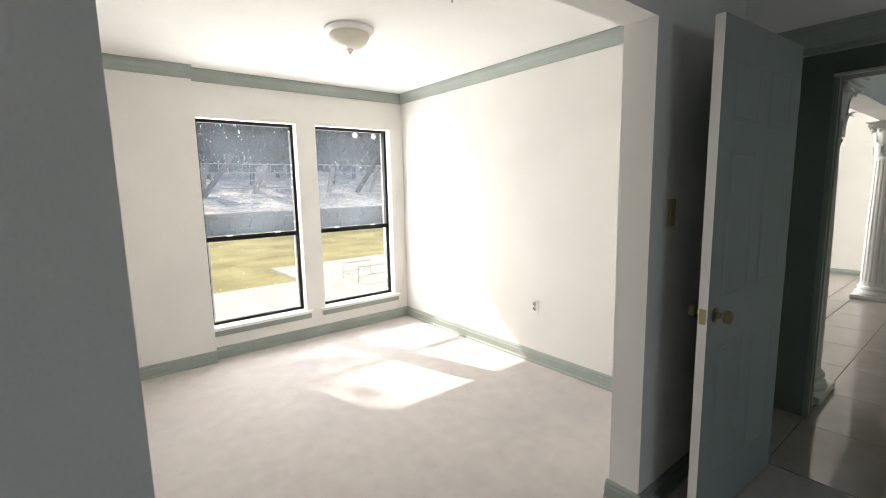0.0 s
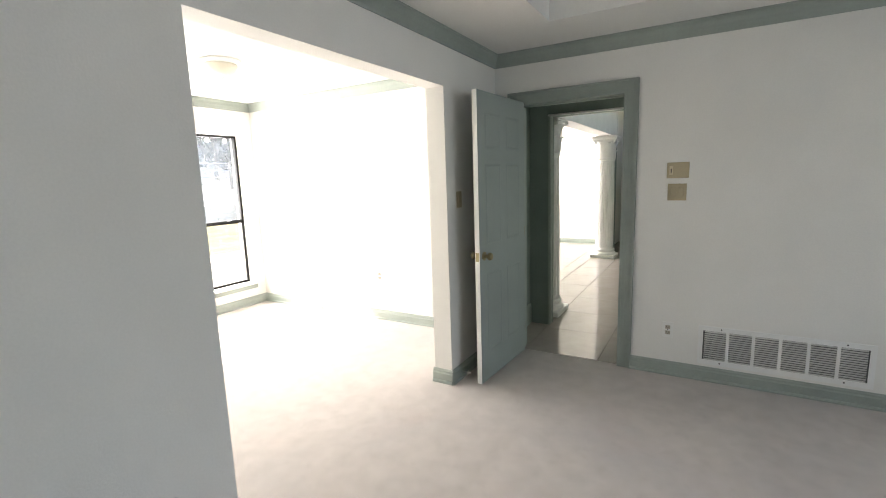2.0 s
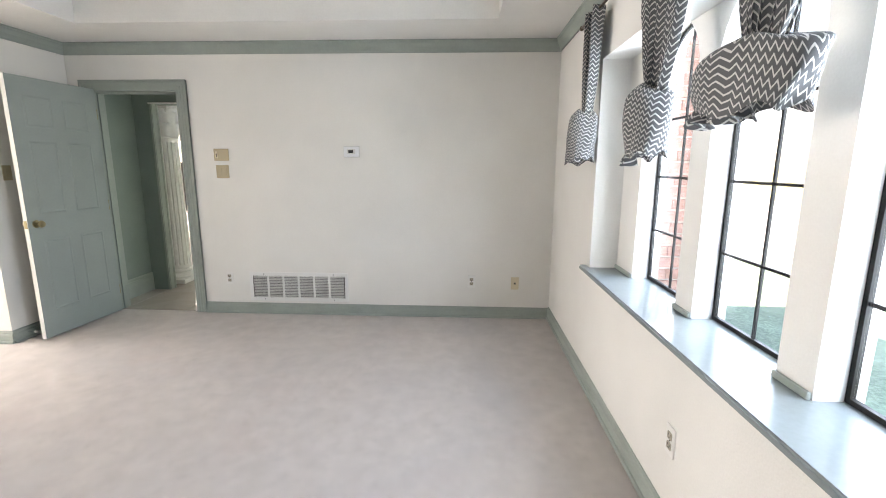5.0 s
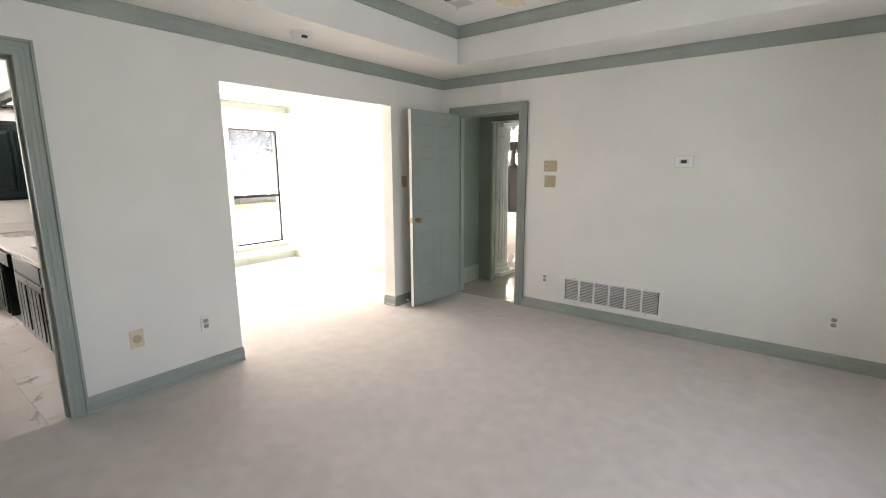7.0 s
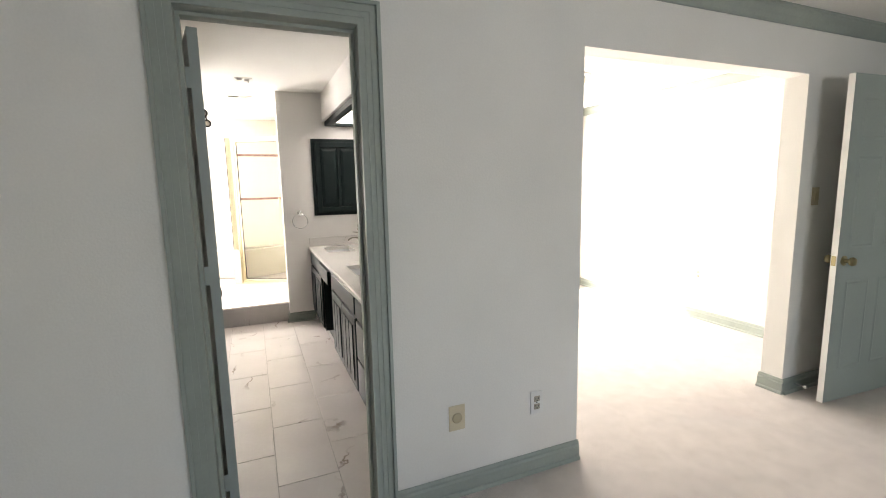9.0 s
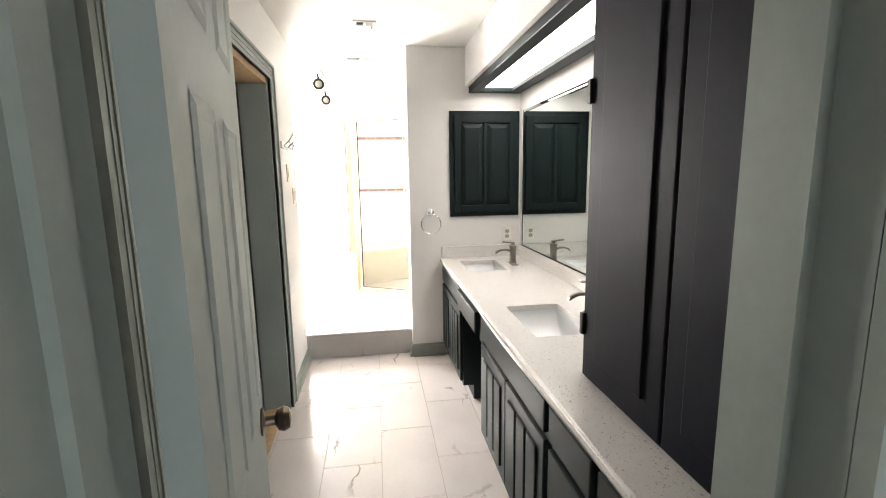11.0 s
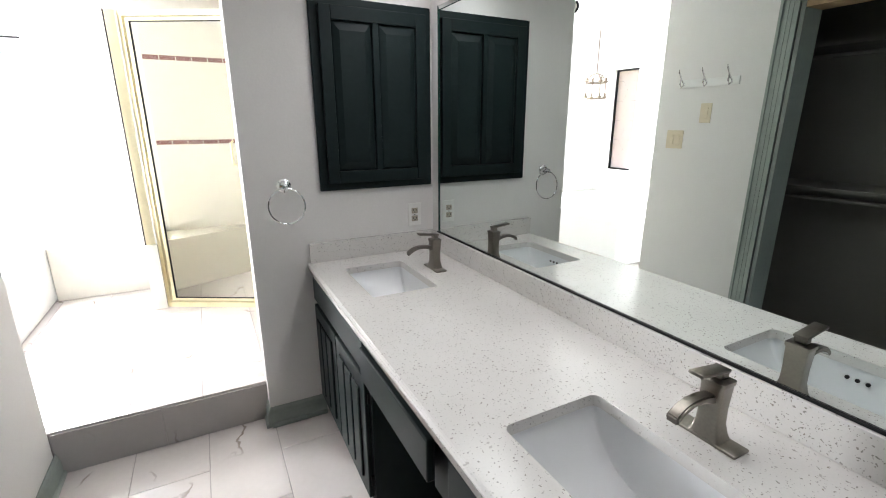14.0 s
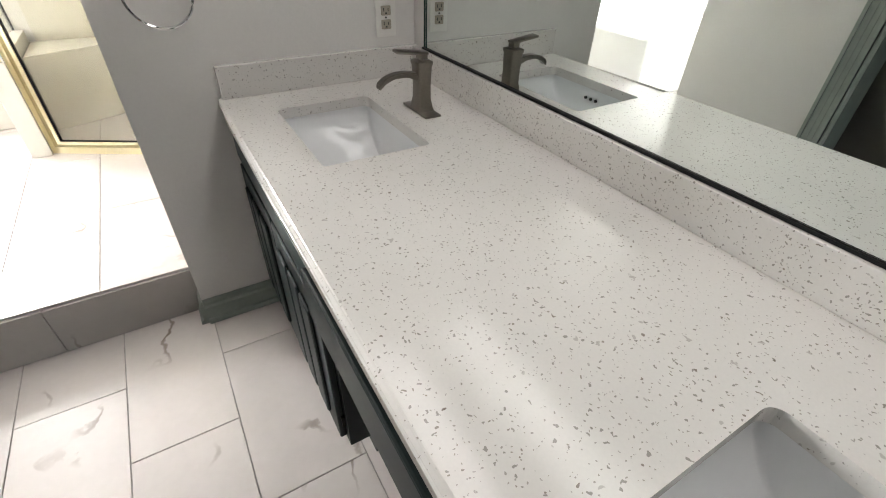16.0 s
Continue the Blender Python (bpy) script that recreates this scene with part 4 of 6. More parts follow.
def basin(y0, y1):
    """An undermount rectangular basin: upright front and back walls, its floor one arc from end to end."""
    s = thing("sink", "white rectangular undermount porcelain sink", "sink", group="vanity sinks")
    bm = bmesh.new()
    e, deep, rim, nl = 0.006, 0.142, CT - 0.031, 44
    xa, xb, ya, yb = SX0 - e, SX1 + e, y0 - e, y1 + e
    near = [0.0, 0.0002, 0.0008, 0.002, 0.004, 0.007, 0.011, 0.015]
    span = xb - xa
    ds = near + [0.015 + (span - 0.030) * k / 6 for k in range(1, 6)] + [span - d for d in reversed(near)]
    grid = []
    for d in ds:
        w = math.sqrt(max(0.0, 1 - (1 - min(1.0, min(d, span - d) / 0.015)) ** 2))
        row = []
        for k in range(nl + 1):
            q = -math.cos(math.pi * k / nl)
            fall = max(0.0, 1 - abs(q) ** 2.6) ** 0.72
            row.append(bm.verts.new((xa + d, (ya + yb) / 2 + q * (yb - ya) / 2, rim - deep * fall * w - 0.004 * fall * w * (d / span))))
        grid.append(row)
    for p, q in zip(grid, grid[1:]):
        for k in range(nl):
            bm.faces.new((p[k], p[k + 1], q[k + 1], q[k]))
    lip = boxes((xa - 0.016, xa, ya - 0.016, yb + 0.016, rim - 0.014, rim), (xb, xb + 0.016, ya - 0.016, yb + 0.016, rim - 0.014, rim), (xa, xb, ya - 0.016, ya, rim - 0.014, rim), (xa, xb, yb, yb + 0.016, rim - 0.014, rim))
    part("bowl", bm, CERAMIC, s, smooth=True)
    part("rim", lip, CERAMIC, s)
    cx, cy = SX1 - 0.085, (y0 + y1) / 2
    part("drain", moved(lathe([(0.030, -0.004), (0.031, 0.003), (0.025, 0.0045), (0.022, 0.002), (0.019, 0.001), (0.018, 0.010), (0.011, 0.013), (0.0, 0.0135)], 24), Matrix.Translation((cx, cy, rim - deep - 0.002))), NICKEL, s, smooth=True)
    for i in (-1, 0, 1):
        part("overflow_hole", moved(lathe([(0.0055, 0), (0.0055, 0.005)], 12), Matrix.Translation((SX0 - 0.0058, cy + i * 0.024, CT - 0.066)) @ Matrix.Rotation(radians(90), 4, "Y")), SLOT, s)
    return s


for a, b in SINKS:
    basin(a, b)


def faucet_kind():
    """Single-hole lever faucet: base plate, flared body, arched spout, flat lever; spout towards -x."""
    f = thing("faucet", "brushed nickel single-lever faucet on a square plate", "faucet", group="vanity faucets")
    bm = boxes((-0.025, 0.025, -0.070, 0.070, 0.0, 0.007), bevel=0.003)
    part("base_plate", bm, NICKEL, f, smooth=True)
    bm = bmesh.new()
    rings = []
    for hx, hy, z in ((0.0235, 0.034, 0.007), (0.022, 0.028, 0.018), (0.019, 0.023, 0.040), (0.019, 0.022, 0.075), (0.020, 0.023, 0.098), (0.021, 0.024, 0.126), (0.023, 0.026, 0.130), (0.023, 0.026, 0.138), (0.016, 0.017, 0.141)):
        rings.append([bm.verts.new(p) for p in corner_ring(-hx, hx, -hy, hy, 0.006, z, 3)])
    k = len(rings[0])
    for a, b in zip(rings, rings[1:]):
        for i in range(k):
            bm.faces.new((a[i], a[(i + 1) % k], b[(i + 1) % k], b[i]))
    bm.faces.new(rings[-1])
    part("body", bm, NICKEL, f, smooth=True)
    bm = bmesh.new()
    rings = []
    for x, z, hw, th in ((-0.015, 0.098, 0.015, 0.010), (-0.05, 0.108, 0.014, 0.007), (-0.085, 0.108, 0.014, 0.006), (-0.112, 0.099, 0.014, 0.007), (-0.132, 0.084, 0.014, 0.008)):
        rings.append([bm.verts.new((x, -hw, z - th)), bm.verts.new((x, hw, z - th)), bm.verts.new((x, hw * 0.9, z + th)), bm.verts.new((x, -hw * 0.9, z + th))])
    for a, b in zip(rings, rings[1:]):
        for i in range(4):
            bm.faces.new((a[i], a[(i + 1) % 4], b[(i + 1) % 4], b[i]))
    bm.faces.new(rings[0])
    bm.faces.new(rings[-1])
    bmesh.ops.bevel(bm, geom=bm.edges[:], offset=0.003, segments=2, affect="EDGES")
    part("spout", bm, NICKEL, f, smooth=True)
    part("neck", boxes((-0.011, 0.012, -0.014, 0.014, 0.141, 0.160), bevel=0.003), NICKEL, f)
    bm = boxes((-0.080, 0.014, -0.016, 0.016, 0.157, 0.165), bevel=0.003)
    for v in bm.verts:
        v.co.z += 0.10 * max(0, -v.co.x - 0.0) * 0.8 - (0.004 if v.co.x > 0 else 0)
    part("lever", bm, NICKEL, f, smooth=True)
    return f


fa = faucet_kind()
fa.matrix_world = pose(-0.320, 3.768, CT)
copy_thing(fa, pose(-0.320, 2.486, CT))

# wall mirror over the vanity
mir = thing("wall_mirror", "large frameless mirror with slanted edges above the backsplash", "mirror")
MY0, MY1, MZ0, MZ1 = TC + 0.006, 4.045, CT + 0.098, 1.955
part("glass", boxes((-0.1625, -0.1555, MY0 + 0.022, MY1 - 0.022, MZ0 + 0.002, MZ1 - 0.022)), MIRROR, mir)
bm = bmesh.new()
o = [bm.verts.new(p) for p in ((-0.1565, MY0, MZ0), (-0.1565, MY1, MZ0), (-0.1565, MY1, MZ1), (-0.1565, MY0, MZ1))]
g = [bm.verts.new(p) for p in ((-0.1628, MY0 + 0.022, MZ0 + 0.002), (-0.1628, MY1 - 0.022, MZ0 + 0.002), (-0.1628, MY1 - 0.022, MZ1 - 0.022), (-0.1628, MY0 + 0.022, MZ1 - 0.022))]
for i in range(4):
    bm.faces.new((o[i], o[(i + 1) % 4], g[(i + 1) % 4], g[i]))
part("bevel", bm, MIRROR, mir, "bevelled mirror edge")
part("edge_line", boxes((-0.1640, -0.1560, MY1 - 0.0235, MY1 - 0.0205, MZ0, MZ1 - 0.02), (-0.1640, -0.1560, MY0, MY1 - 0.0235, MZ1 - 0.0235, MZ1 - 0.0205), (-0.159, -0.1555, MY1, MY1 + 0.003, MZ0, MZ1)), MIRROREDGE, mir, "dark green glass edge")
part("channel", boxes((-0.168, -0.157, MY0, MY1, MZ0 - 0.005, MZ0 + 0.001)), BLACK, mir)

# light box under the soffit
lb = thing("light_box", "dark-framed fluorescent light box under the soffit", "ceiling light")
LY0, LY1 = TC + 0.01, 4.112
part("frame", boxes((-0.575, -0.50, LY0, LY1, 2.085, 2.134), (-0.262, -0.172, LY0, LY1, 2.085, 2.134), (-0.50, -0.262, LY0, LY0 + 0.085, 2.085, 2.134), (-0.50, -0.262, LY1 - 0.085, LY1, 2.085, 2.134), bevel=0.004), DARK, lb)
part("diffuser", boxes((-0.50, -0.262, LY0 + 0.085, LY1 - 0.085, 2.112, 2.12)), DIFFUSER, lb, "glowing white acrylic diffuser")

# medicine cabinet
mc = thing("medicine_cabinet", "dark blue-black wall cabinet with two raised panels", "cabinet")
part("frame", boxes((-0.73, -0.172, P - 0.022, P - 0.0005, 1.143, 1.953), bevel=0.004), DARK, mc)
d = part("door", boxes((-0.695, -0.205, P - 0.030, P - 0.022, 1.178, 1.918), bevel=0.0025), DARK, mc)
for x0, x1, z0, z1 in ((-0.695, -0.645, 1.178, 1.918), (-0.255, -0.205, 1.178, 1.918), (-0.464, -0.436, 1.232, 1.862)):
    part("stile", boxes((x0, x1, P - 0.046, P - 0.0301, z0, z1), bevel=0.0025), DARK, d)
for z0, z1 in ((1.178, 1.232), (1.862, 1.918)):
    part("rail", boxes((-0.645, -0.255, P - 0.046, P - 0.0301, z0, z1), bevel=0.0025), DARK, d)
for x0, x1 in ((-0.643, -0.466), (-0.434, -0.257)):
    bm = bmesh.new()
    o = [bm.verts.new((x, P - 0.031, z)) for x, z in ((x0, 1.234), (x1, 1.234), (x1, 1.860), (x0, 1.860))]
    g = [bm.verts.new((x, P - 0.036, z)) for x, z in ((x0 + 0.006, 1.240), (x1 - 0.006, 1.240), (x1 - 0.006, 1.854), (x0 + 0.006, 1.854))]
    h = [bm.verts.new((x, P - 0.047, z)) for x, z in ((x0 + 0.032, 1.272), (x1 - 0.032, 1.272), (x1 - 0.032, 1.822), (x0 + 0.032, 1.822))]
    for k in range(4):
        q = (k + 1) % 4
        bm.faces.new((o[k], o[q], g[q], g[k]))
        bm.faces.new((g[k], g[q], h[q], h[k]))
    bm.faces.new(h)
    part("raised_panel", bm, DARK, d)

# towel ring
tr = thing("towel_ring", "chrome towel ring on a round rose", "towel ring")
part("rose", moved(lathe([(0.030, 0), (0.030, 0.006), (0.022, 0.012), (0.020, 0.024), (0.010, 0.028), (0.009, 0.05), (0.012, 0.054), (0.0, 0.058)], 24), Matrix.Translation((-0.888, P - 0.0005, 1.178)) @ Matrix.Rotation(radians(90), 4, "X")), CHROME, tr, smooth=True)
part("ring", tube([(-0.888 + 0.077 * math.sin(2 * math.pi * i / 40), P - 0.045 + 0.008 * math.cos(2 * math.pi * i / 40), 1.093 + 0.077 * math.cos(2 * math.pi * i / 40)) for i in range(40)], 0.0038, 8, True), CHROME, tr, smooth=True)


# ---- wall plates ----
def outlet(m, mat=WHITEPL, label="white duplex outlet on the wall", slots=SLOT):
    """Faces -y in its own frame; plate 7 by 11.5 cm."""
    o = thing("wall_outlet", label, "outlet", m, "wall outlets")
    part("plate", boxes((-0.035, 0.035, -0.006, 0, -0.0575, 0.0575), bevel=0.002), mat, o)
    for z in (0.020, -0.020):
        s = part("socket", boxes((-0.0165, 0.0165, -0.0085, -0.0055, z - 0.014, z + 0.014), bevel=0.003), SOCKET, o)
        part("slots", boxes((-0.009, -0.0065, -0.0092, -0.0082, z - 0.002, z + 0.008), (0.0065, 0.009, -0.0092, -0.0082, z - 0.002, z + 0.007), (-0.003, 0.003, -0.0092, -0.0082, z - 0.010, z - 0.005)), slots, s)
    part("screw", moved(lathe([(0.003, 0), (0.003, 0.0015)], 10), Matrix.Translation((0, -0.006, 0)) @ Matrix.Rotation(radians(90), 4, "X")), slots, o)
    return o


def switch_plate(m, gangs, mat, label, kind="rocker"):
    w = 0.035 + 0.023 * (gangs - 1)
    o = thing("light_switch", label, "switch", m)
    part("plate", boxes((-w, w, -0.006, 0, -0.0575, 0.0575), bevel=0.002), mat, o)
    for i in range(gangs):
        x = (i - (gangs - 1) / 2) * 0.046
        if kind == "rocker":
            part("rocker", boxes((x - 0.0165, x + 0.0165, -0.010, -0.0055, -0.033, 0.033), bevel=0.002), mat, o)
        else:
            part("toggle", boxes((x - 0.005, x + 0.005, -0.018, -0.0055, -0.010, 0.010), bevel=0.002), mat, o)
    return o


def on_north(x, z, y=N):
    return pose(x, y - 0.0005, z)


def on_east(y, z, x=EAST):
    return pose(x - 0.0005, y, z, 0, 0, -90)


def on_south(x, z, y=SOUTH):
    return pose(x, y + 0.0005, z, 0, 0, 180)


def on_west(y, z, x=BW):
    return pose(x + 0.0005, y, z, 0, 0, 90)


outlet(on_east(-0.461, 0.338))
outlet(on_east(-2.736, 0.341))
outlet(on_north(-0.12, 0.366))
outlet(on_south(0.231, 0.385))
outlet(pose(-0.262, P - 0.0005, 0.992), label="white duplex outlet above the vanity")
outlet(on_east(2.30, 0.47, SE), label="white duplex outlet low on the cream wall")
jack = thing("wall_jack", "yellowed ivory phone jack plate", "wall plate", on_east(-3.132, 0.33))
part("plate", boxes((-0.035, 0.035, -0.006, 0, -0.0575, 0.0575), bevel=0.002), IVORY, jack)
part("socket", boxes((-0.008, 0.008, -0.0095, -0.0055, -0.008, 0.008)), SLOT, jack)
cable = thing("wall_plate", "yellowed almond plate with a round blank insert", "wall plate", on_north(-0.554, 0.384))
part("plate", boxes((-0.04, 0.04, -0.006, 0, -0.06, 0.06), bevel=0.002), IVORY, cable)
part("insert", moved(lathe([(0.025, 0), (0.025, 0.003), (0.021, 0.005), (0.0, 0.005)], 24), Matrix.Translation((0, -0.006, 0)) @ Matrix.Rotation(radians(90), 4, "X")), ALMOND, cable)
switch_plate(on_east(-0.479, 1.326), 2, ALMOND, "almond double rocker switch")
dim = thing("intercom_plate", "almond wall control plate with a slider", "wall control", on_east(-0.479, 1.475))
part("plate", boxes((-0.068, 0.068, -0.008, 0, -0.053, 0.053), bevel=0.003), ALMOND, dim)
part("slider", boxes((-0.052, -0.030, -0.013, -0.0075, -0.030, 0.030), bevel=0.002), IVORY, dim)
part("slot", boxes((-0.044, -0.038, -0.0145, -0.0125, -0.02, 0.01)), SLOT, dim)
switch_plate(on_north(2.02, 1.32), 1, ALMOND, "almond rocker switch beside the open door")
th = thing("thermostat", "white thermostat with a dark display", "thermostat", on_east(-1.662, 1.505))
part("back_plate", boxes((-0.072, 0.072, -0.008, 0, -0.050, 0.050), bevel=0.002), VENTPAINT, th)
part("body", boxes((-0.066, 0.066, -0.030, -0.0085, -0.044, 0.044), bevel=0.006), CERAMIC, th)
part("display", boxes((-0.036, 0.036, -0.0315, -0.0295, -0.020, 0.022)), VENTPAINT, th)
part("digits", boxes((-0.024, 0.020, -0.0325, -0.0312, -0.012, 0.014)), SLOT, th)

# return-air grille
gr = thing("return_air_grille", "white enamel return-air grille of six louvred bays", "vent", on_east(-1.121, 0.2605))
part("frame", boxes((-0.467, 0.467, -0.006, 0, 0.105, 0.138), (-0.467, 0.467, -0.006, 0, -0.138, -0.105), (-0.467, -0.437, -0.006, 0, -0.105, 0.105), (0.437, 0.467, -0.006, 0, -0.105, 0.105)), WHITEP, gr)
part("backing", boxes((-0.437, 0.437, -0.0015, -0.0005, -0.105, 0.105)), VENTSHADE, gr)
for i in range(1, 6):
    x = -0.437 + 0.874 * i / 6
    part("mullion", boxes((x - 0.009, x + 0.009, -0.008, -0.0016, -0.105, 0.105)), WHITEP, gr)
slat_me = None
for i in range(6):
    for j in range(14):
        x0 = -0.437 + 0.874 * i / 6 + 0.009
        z = -0.098 + j * 0.0151
        if slat_me is None:
            bm = boxes((0, 0.1277, -0.0008, 0.0008, -0.0065, 0.0065))
            bm.transform(Matrix.Rotation(radians(28), 4, "X"))
            slat_me = mesh_of("slat", bm, VENTPAINT)
        s = new("slat", slat_me)
        s.parent = gr
        s.location = (x0, -0.0055, z)
for x in (-0.33, 0.33):
    for z in (-0.122, 0.122):
        part("screw", moved(lathe([(0.005, 0), (0.004, 0.002)], 10), Matrix.Translation((x, -0.006, z)) @ Matrix.Rotation(radians(90), 4, "X")), SLOT, gr)

# ---- bathroom: closet, upper level ----
sl = thing("sliding_mirror_door", "sliding closet door faced with a full-height mirror in a raw wood edge", "door")
SY0, SY1 = 1.78, 2.64
part("core", boxes((-1.962, -1.933, SY0, SY1, 0.02, 1.995)), RAWWOOD, sl)
part("edge_strip", boxes((-1.9325, -1.919, SY1 - 0.020, SY1 + 0.002, 0.02, 1.995)), OLDWOOD, sl)
part("mirror", boxes((-1.9325, -1.925, SY0, SY1 - 0.021, 0.022, 1.993)), MIRROR, sl)
tk = thing("door_track", "worn wooden floor track of the sliding door", "door track")
part("rail", boxes((-2.05, -1.93, 1.78, 3.395, 0.0005, 0.014), bevel=0.003), RAWWOOD, tk)
for z in (1.05, 1.86):
    sh = thing("closet_shelf", "closet shelf on a cleat, in the same darkened paint", "shelf", group="closet shelves")
    part("board", boxes((-2.745, -2.35, 1.31, 3.89, z, z + 0.02)), CLOSETSHADE, sh)
    part("cleat", boxes((-2.745, -2.35, 3.87, 3.895, z - 0.07, z - 0.001)), CLOSETSHADE, sh)
    part("rod", tube([(-2.42, 1.31, z - 0.05), (-2.42, 3.865, z - 0.05)], 0.012, 8), CLOSETSHADE, sh)

hk = thing("hook_rack", "chrome three-hook rack on a white board", "hook rack")
part("board", boxes((BW + 0.0005, BW + 0.014, 3.66, 4.04, 1.655, 1.70), bevel=0.003), WHITEP, hk)
for y in (3.70, 3.85, 4.0):
    h = part("hook", tube([(BW + 0.014, y, 1.67), (BW + 0.04, y, 1.655), (BW + 0.055, y, 1.675), (BW + 0.05, y, 1.705)], 0.0045, 8), CHROME, hk, smooth=True)
    part("upper_hook", tube([(BW + 0.014, y, 1.675), (BW + 0.045, y, 1.70), (BW + 0.075, y, 1.745), (BW + 0.078, y, 1.758)], 0.0045, 8), CHROME, h, smooth=True)
switch_plate(on_west(3.838, 1.499), 1, IVORY, "ivory rocker switch under the hook rack")
switch_plate(on_west(4.025, 1.337), 2, IVORY, "ivory double rocker switch")


def leaded_window():
    w = tagged(new("window_6"), "narrow leaded window with clear diamonds in pink glass", "window", kind="structure")
    x = BWW - 0.05
    y0, y1, z0, z1 = SG
    part("window_frame", boxes((x - 0.02, x + 0.02, y0, y0 + 0.02, z0, z1), (x - 0.02, x + 0.02, y1 - 0.02, y1, z0, z1), (x - 0.02, x + 0.02, y0 + 0.02, y1 - 0.02, z0, z0 + 0.02), (x - 0.02, x + 0.02, y0 + 0.02, y1 - 0.02, z1 - 0.02, z1)), BLACK, w)
    p = part("pane", boxes((x - 0.003, x + 0.003, y0 + 0.02, y1 - 0.02, z0 + 0.02, z1 - 0.02)), LEADGLASS, w)
    p.visible_shadow = False
    c = (y0 + y1) / 2
    n = 5
    hz = (z1 - z0 - 0.04) / n
    for i in range(n):
        zc = z0 + 0.02 + hz * (i + 0.5)
        part("lead_came", tube([(x, c, zc - hz / 2), (x, c + 0.07, zc), (x, c, zc + hz / 2), (x, c - 0.07, zc)], 0.0035, 6, True), LEAD, w)
        for s in (-1, 1):
            part("lead_came", tube([(x, c + s * 0.07, zc), (x, c + s * (y1 - c - 0.02), zc)], 0.0035, 6), LEAD, w)


leaded_window()
w7 = tagged(new("window_7"), "white-framed bathroom window with thin grilles under a dark head strip", "window", kind="structure")
x0, x1, z0, z1 = BWIN
yy = BN + 0.06
part("window_frame", boxes((x0, x0 + 0.03, yy, yy + 0.04, z0, z1), (x1 - 0.03, x1, yy, yy + 0.04, z0, z1), (x0 + 0.03, x1 - 0.03, yy, yy + 0.04, z0, z0 + 0.03), (x0 + 0.03, x1 - 0.03, yy, yy + 0.04, z1 - 0.03, z1)), WHITEP, w7)
part("head_strip", boxes((x0 + 0.002, x1 - 0.002, yy - 0.012, yy - 0.0005, z1 - 0.014, z1 - 0.002)), BLACK, w7, "thin dark head strip")
for k in (1, 2):
    xx = x0 + (x1 - x0) * k / 3
    part("glazing_bar", boxes((xx - 0.006, xx + 0.006, yy + 0.012, yy + 0.026, z0 + 0.03, z1 - 0.03)), VENTPAINT, w7)
for k in (1, 2, 3):
    zz = z0 + (z1 - z0) * k / 4
    part("glazing_bar", boxes((x0 + 0.03, x1 - 0.03, yy + 0.010, yy + 0.0115, zz - 0.006, zz + 0.006)), VENTPAINT, w7)
part("pane", boxes((x0 + 0.03, x1 - 0.03, yy + 0.028, yy + 0.031, z0 + 0.03, z1 - 0.03)), OBSCURE, w7).visible_shadow = False

tub = thing("tub_deck", "white tub deck with a rounded rim along the wall", "bathtub")
part("deck", boxes((BWW + 0.001, -2.25, 4.7, BN - 0.001, STEP, 0.62), bevel=0.02), CERAMIC, tub)
bench = thing("bench_ledge", "low white tiled ledge under the window", "ledge")
part("ledge", boxes((-2.248, -1.603, 6.0, BN - 0.001, STEP, 0.60), bevel=0.008), SHOWERTILE, bench)

# shower
shw = thing("shower_enclosure", "gold-framed glass shower door with a side panel on a knee wall", "shower")
part("knee_wall", boxes((-1.62, -1.535, 5.50, BN - 0.001, STEP, 0.66), bevel=0.004), SHOWERTILE, shw)
pa, pb = Vector((-1.505, 5.535)), Vector((-0.945, 5.225))
u = (pb - pa).normalized()
ang = math.degrees(math.atan2(u.y, u.x))
L = (pb - pa).length
mt = pose(pa.x, pa.y, STEP, 0, 0, ang)
ZT = 1.885
fr = part("door_frame", moved(boxes((-0.028, 0.0, -0.02, 0.02, 0, ZT), (L - 0.024, L, -0.02, 0.02, 0, ZT), (0.0, L - 0.024, -0.02, 0.02, ZT - 0.03, ZT), (0.0, L - 0.024, -0.02, 0.02, 0.0, 0.035)), mt), GOLD, shw, "polished pale gold frame")
dr = part("glass_door", moved(boxes((0.03, L - 0.05, -0.003, 0.003, 0.06, ZT - 0.055)), mt), SHOWERGLASS, shw)
dr.visible_shadow = False
part("door_rail", moved(boxes((0.012, 0.03, -0.010, 0.010, 0.045, ZT - 0.04), (L - 0.05, L - 0.032, -0.010, 0.010, 0.045, ZT - 0.04), (0.03, L - 0.05, -0.010, 0.010, 0.045, 0.06), (0.03, L - 0.05, -0.010, 0.010, ZT - 0.055, ZT - 0.04)), mt), GOLD, shw)
part("pull_handle", moved(tube([(L - 0.07, -0.004, 0.98), (L - 0.07, -0.035, 0.99), (L - 0.07, -0.035, 1.12), (L - 0.07, -0.004, 1.13)], 0.007, 8), mt), GOLD, shw, smooth=True)
sp = part("side_glass", boxes((-1.583, -1.577, 5.56, BN - 0.02, 0.67, STEP + ZT - 0.02)), SHOWERGLASS, shw)
sp.visible_shadow = False
part("side_frame", boxes((-1.598, -1.545, 5.52, 5.555, 0.661, STEP + ZT), (-1.592, -1.568, 5.555, BN - 0.012, STEP + ZT - 0.02, STEP + ZT), bevel=0.002), GOLD, shw)
part("wall_channel", boxes((-1.586, -1.574, BN - 0.012, BN - 0.001, 0.661, STEP + ZT)), BLACK, shw, "thin dark channel")
part("edge_seal", boxes((-1.606, -1.5985, 5.524, 5.536, 0.661, STEP + ZT)), BLACK, shw, "thin dark rubber seal")
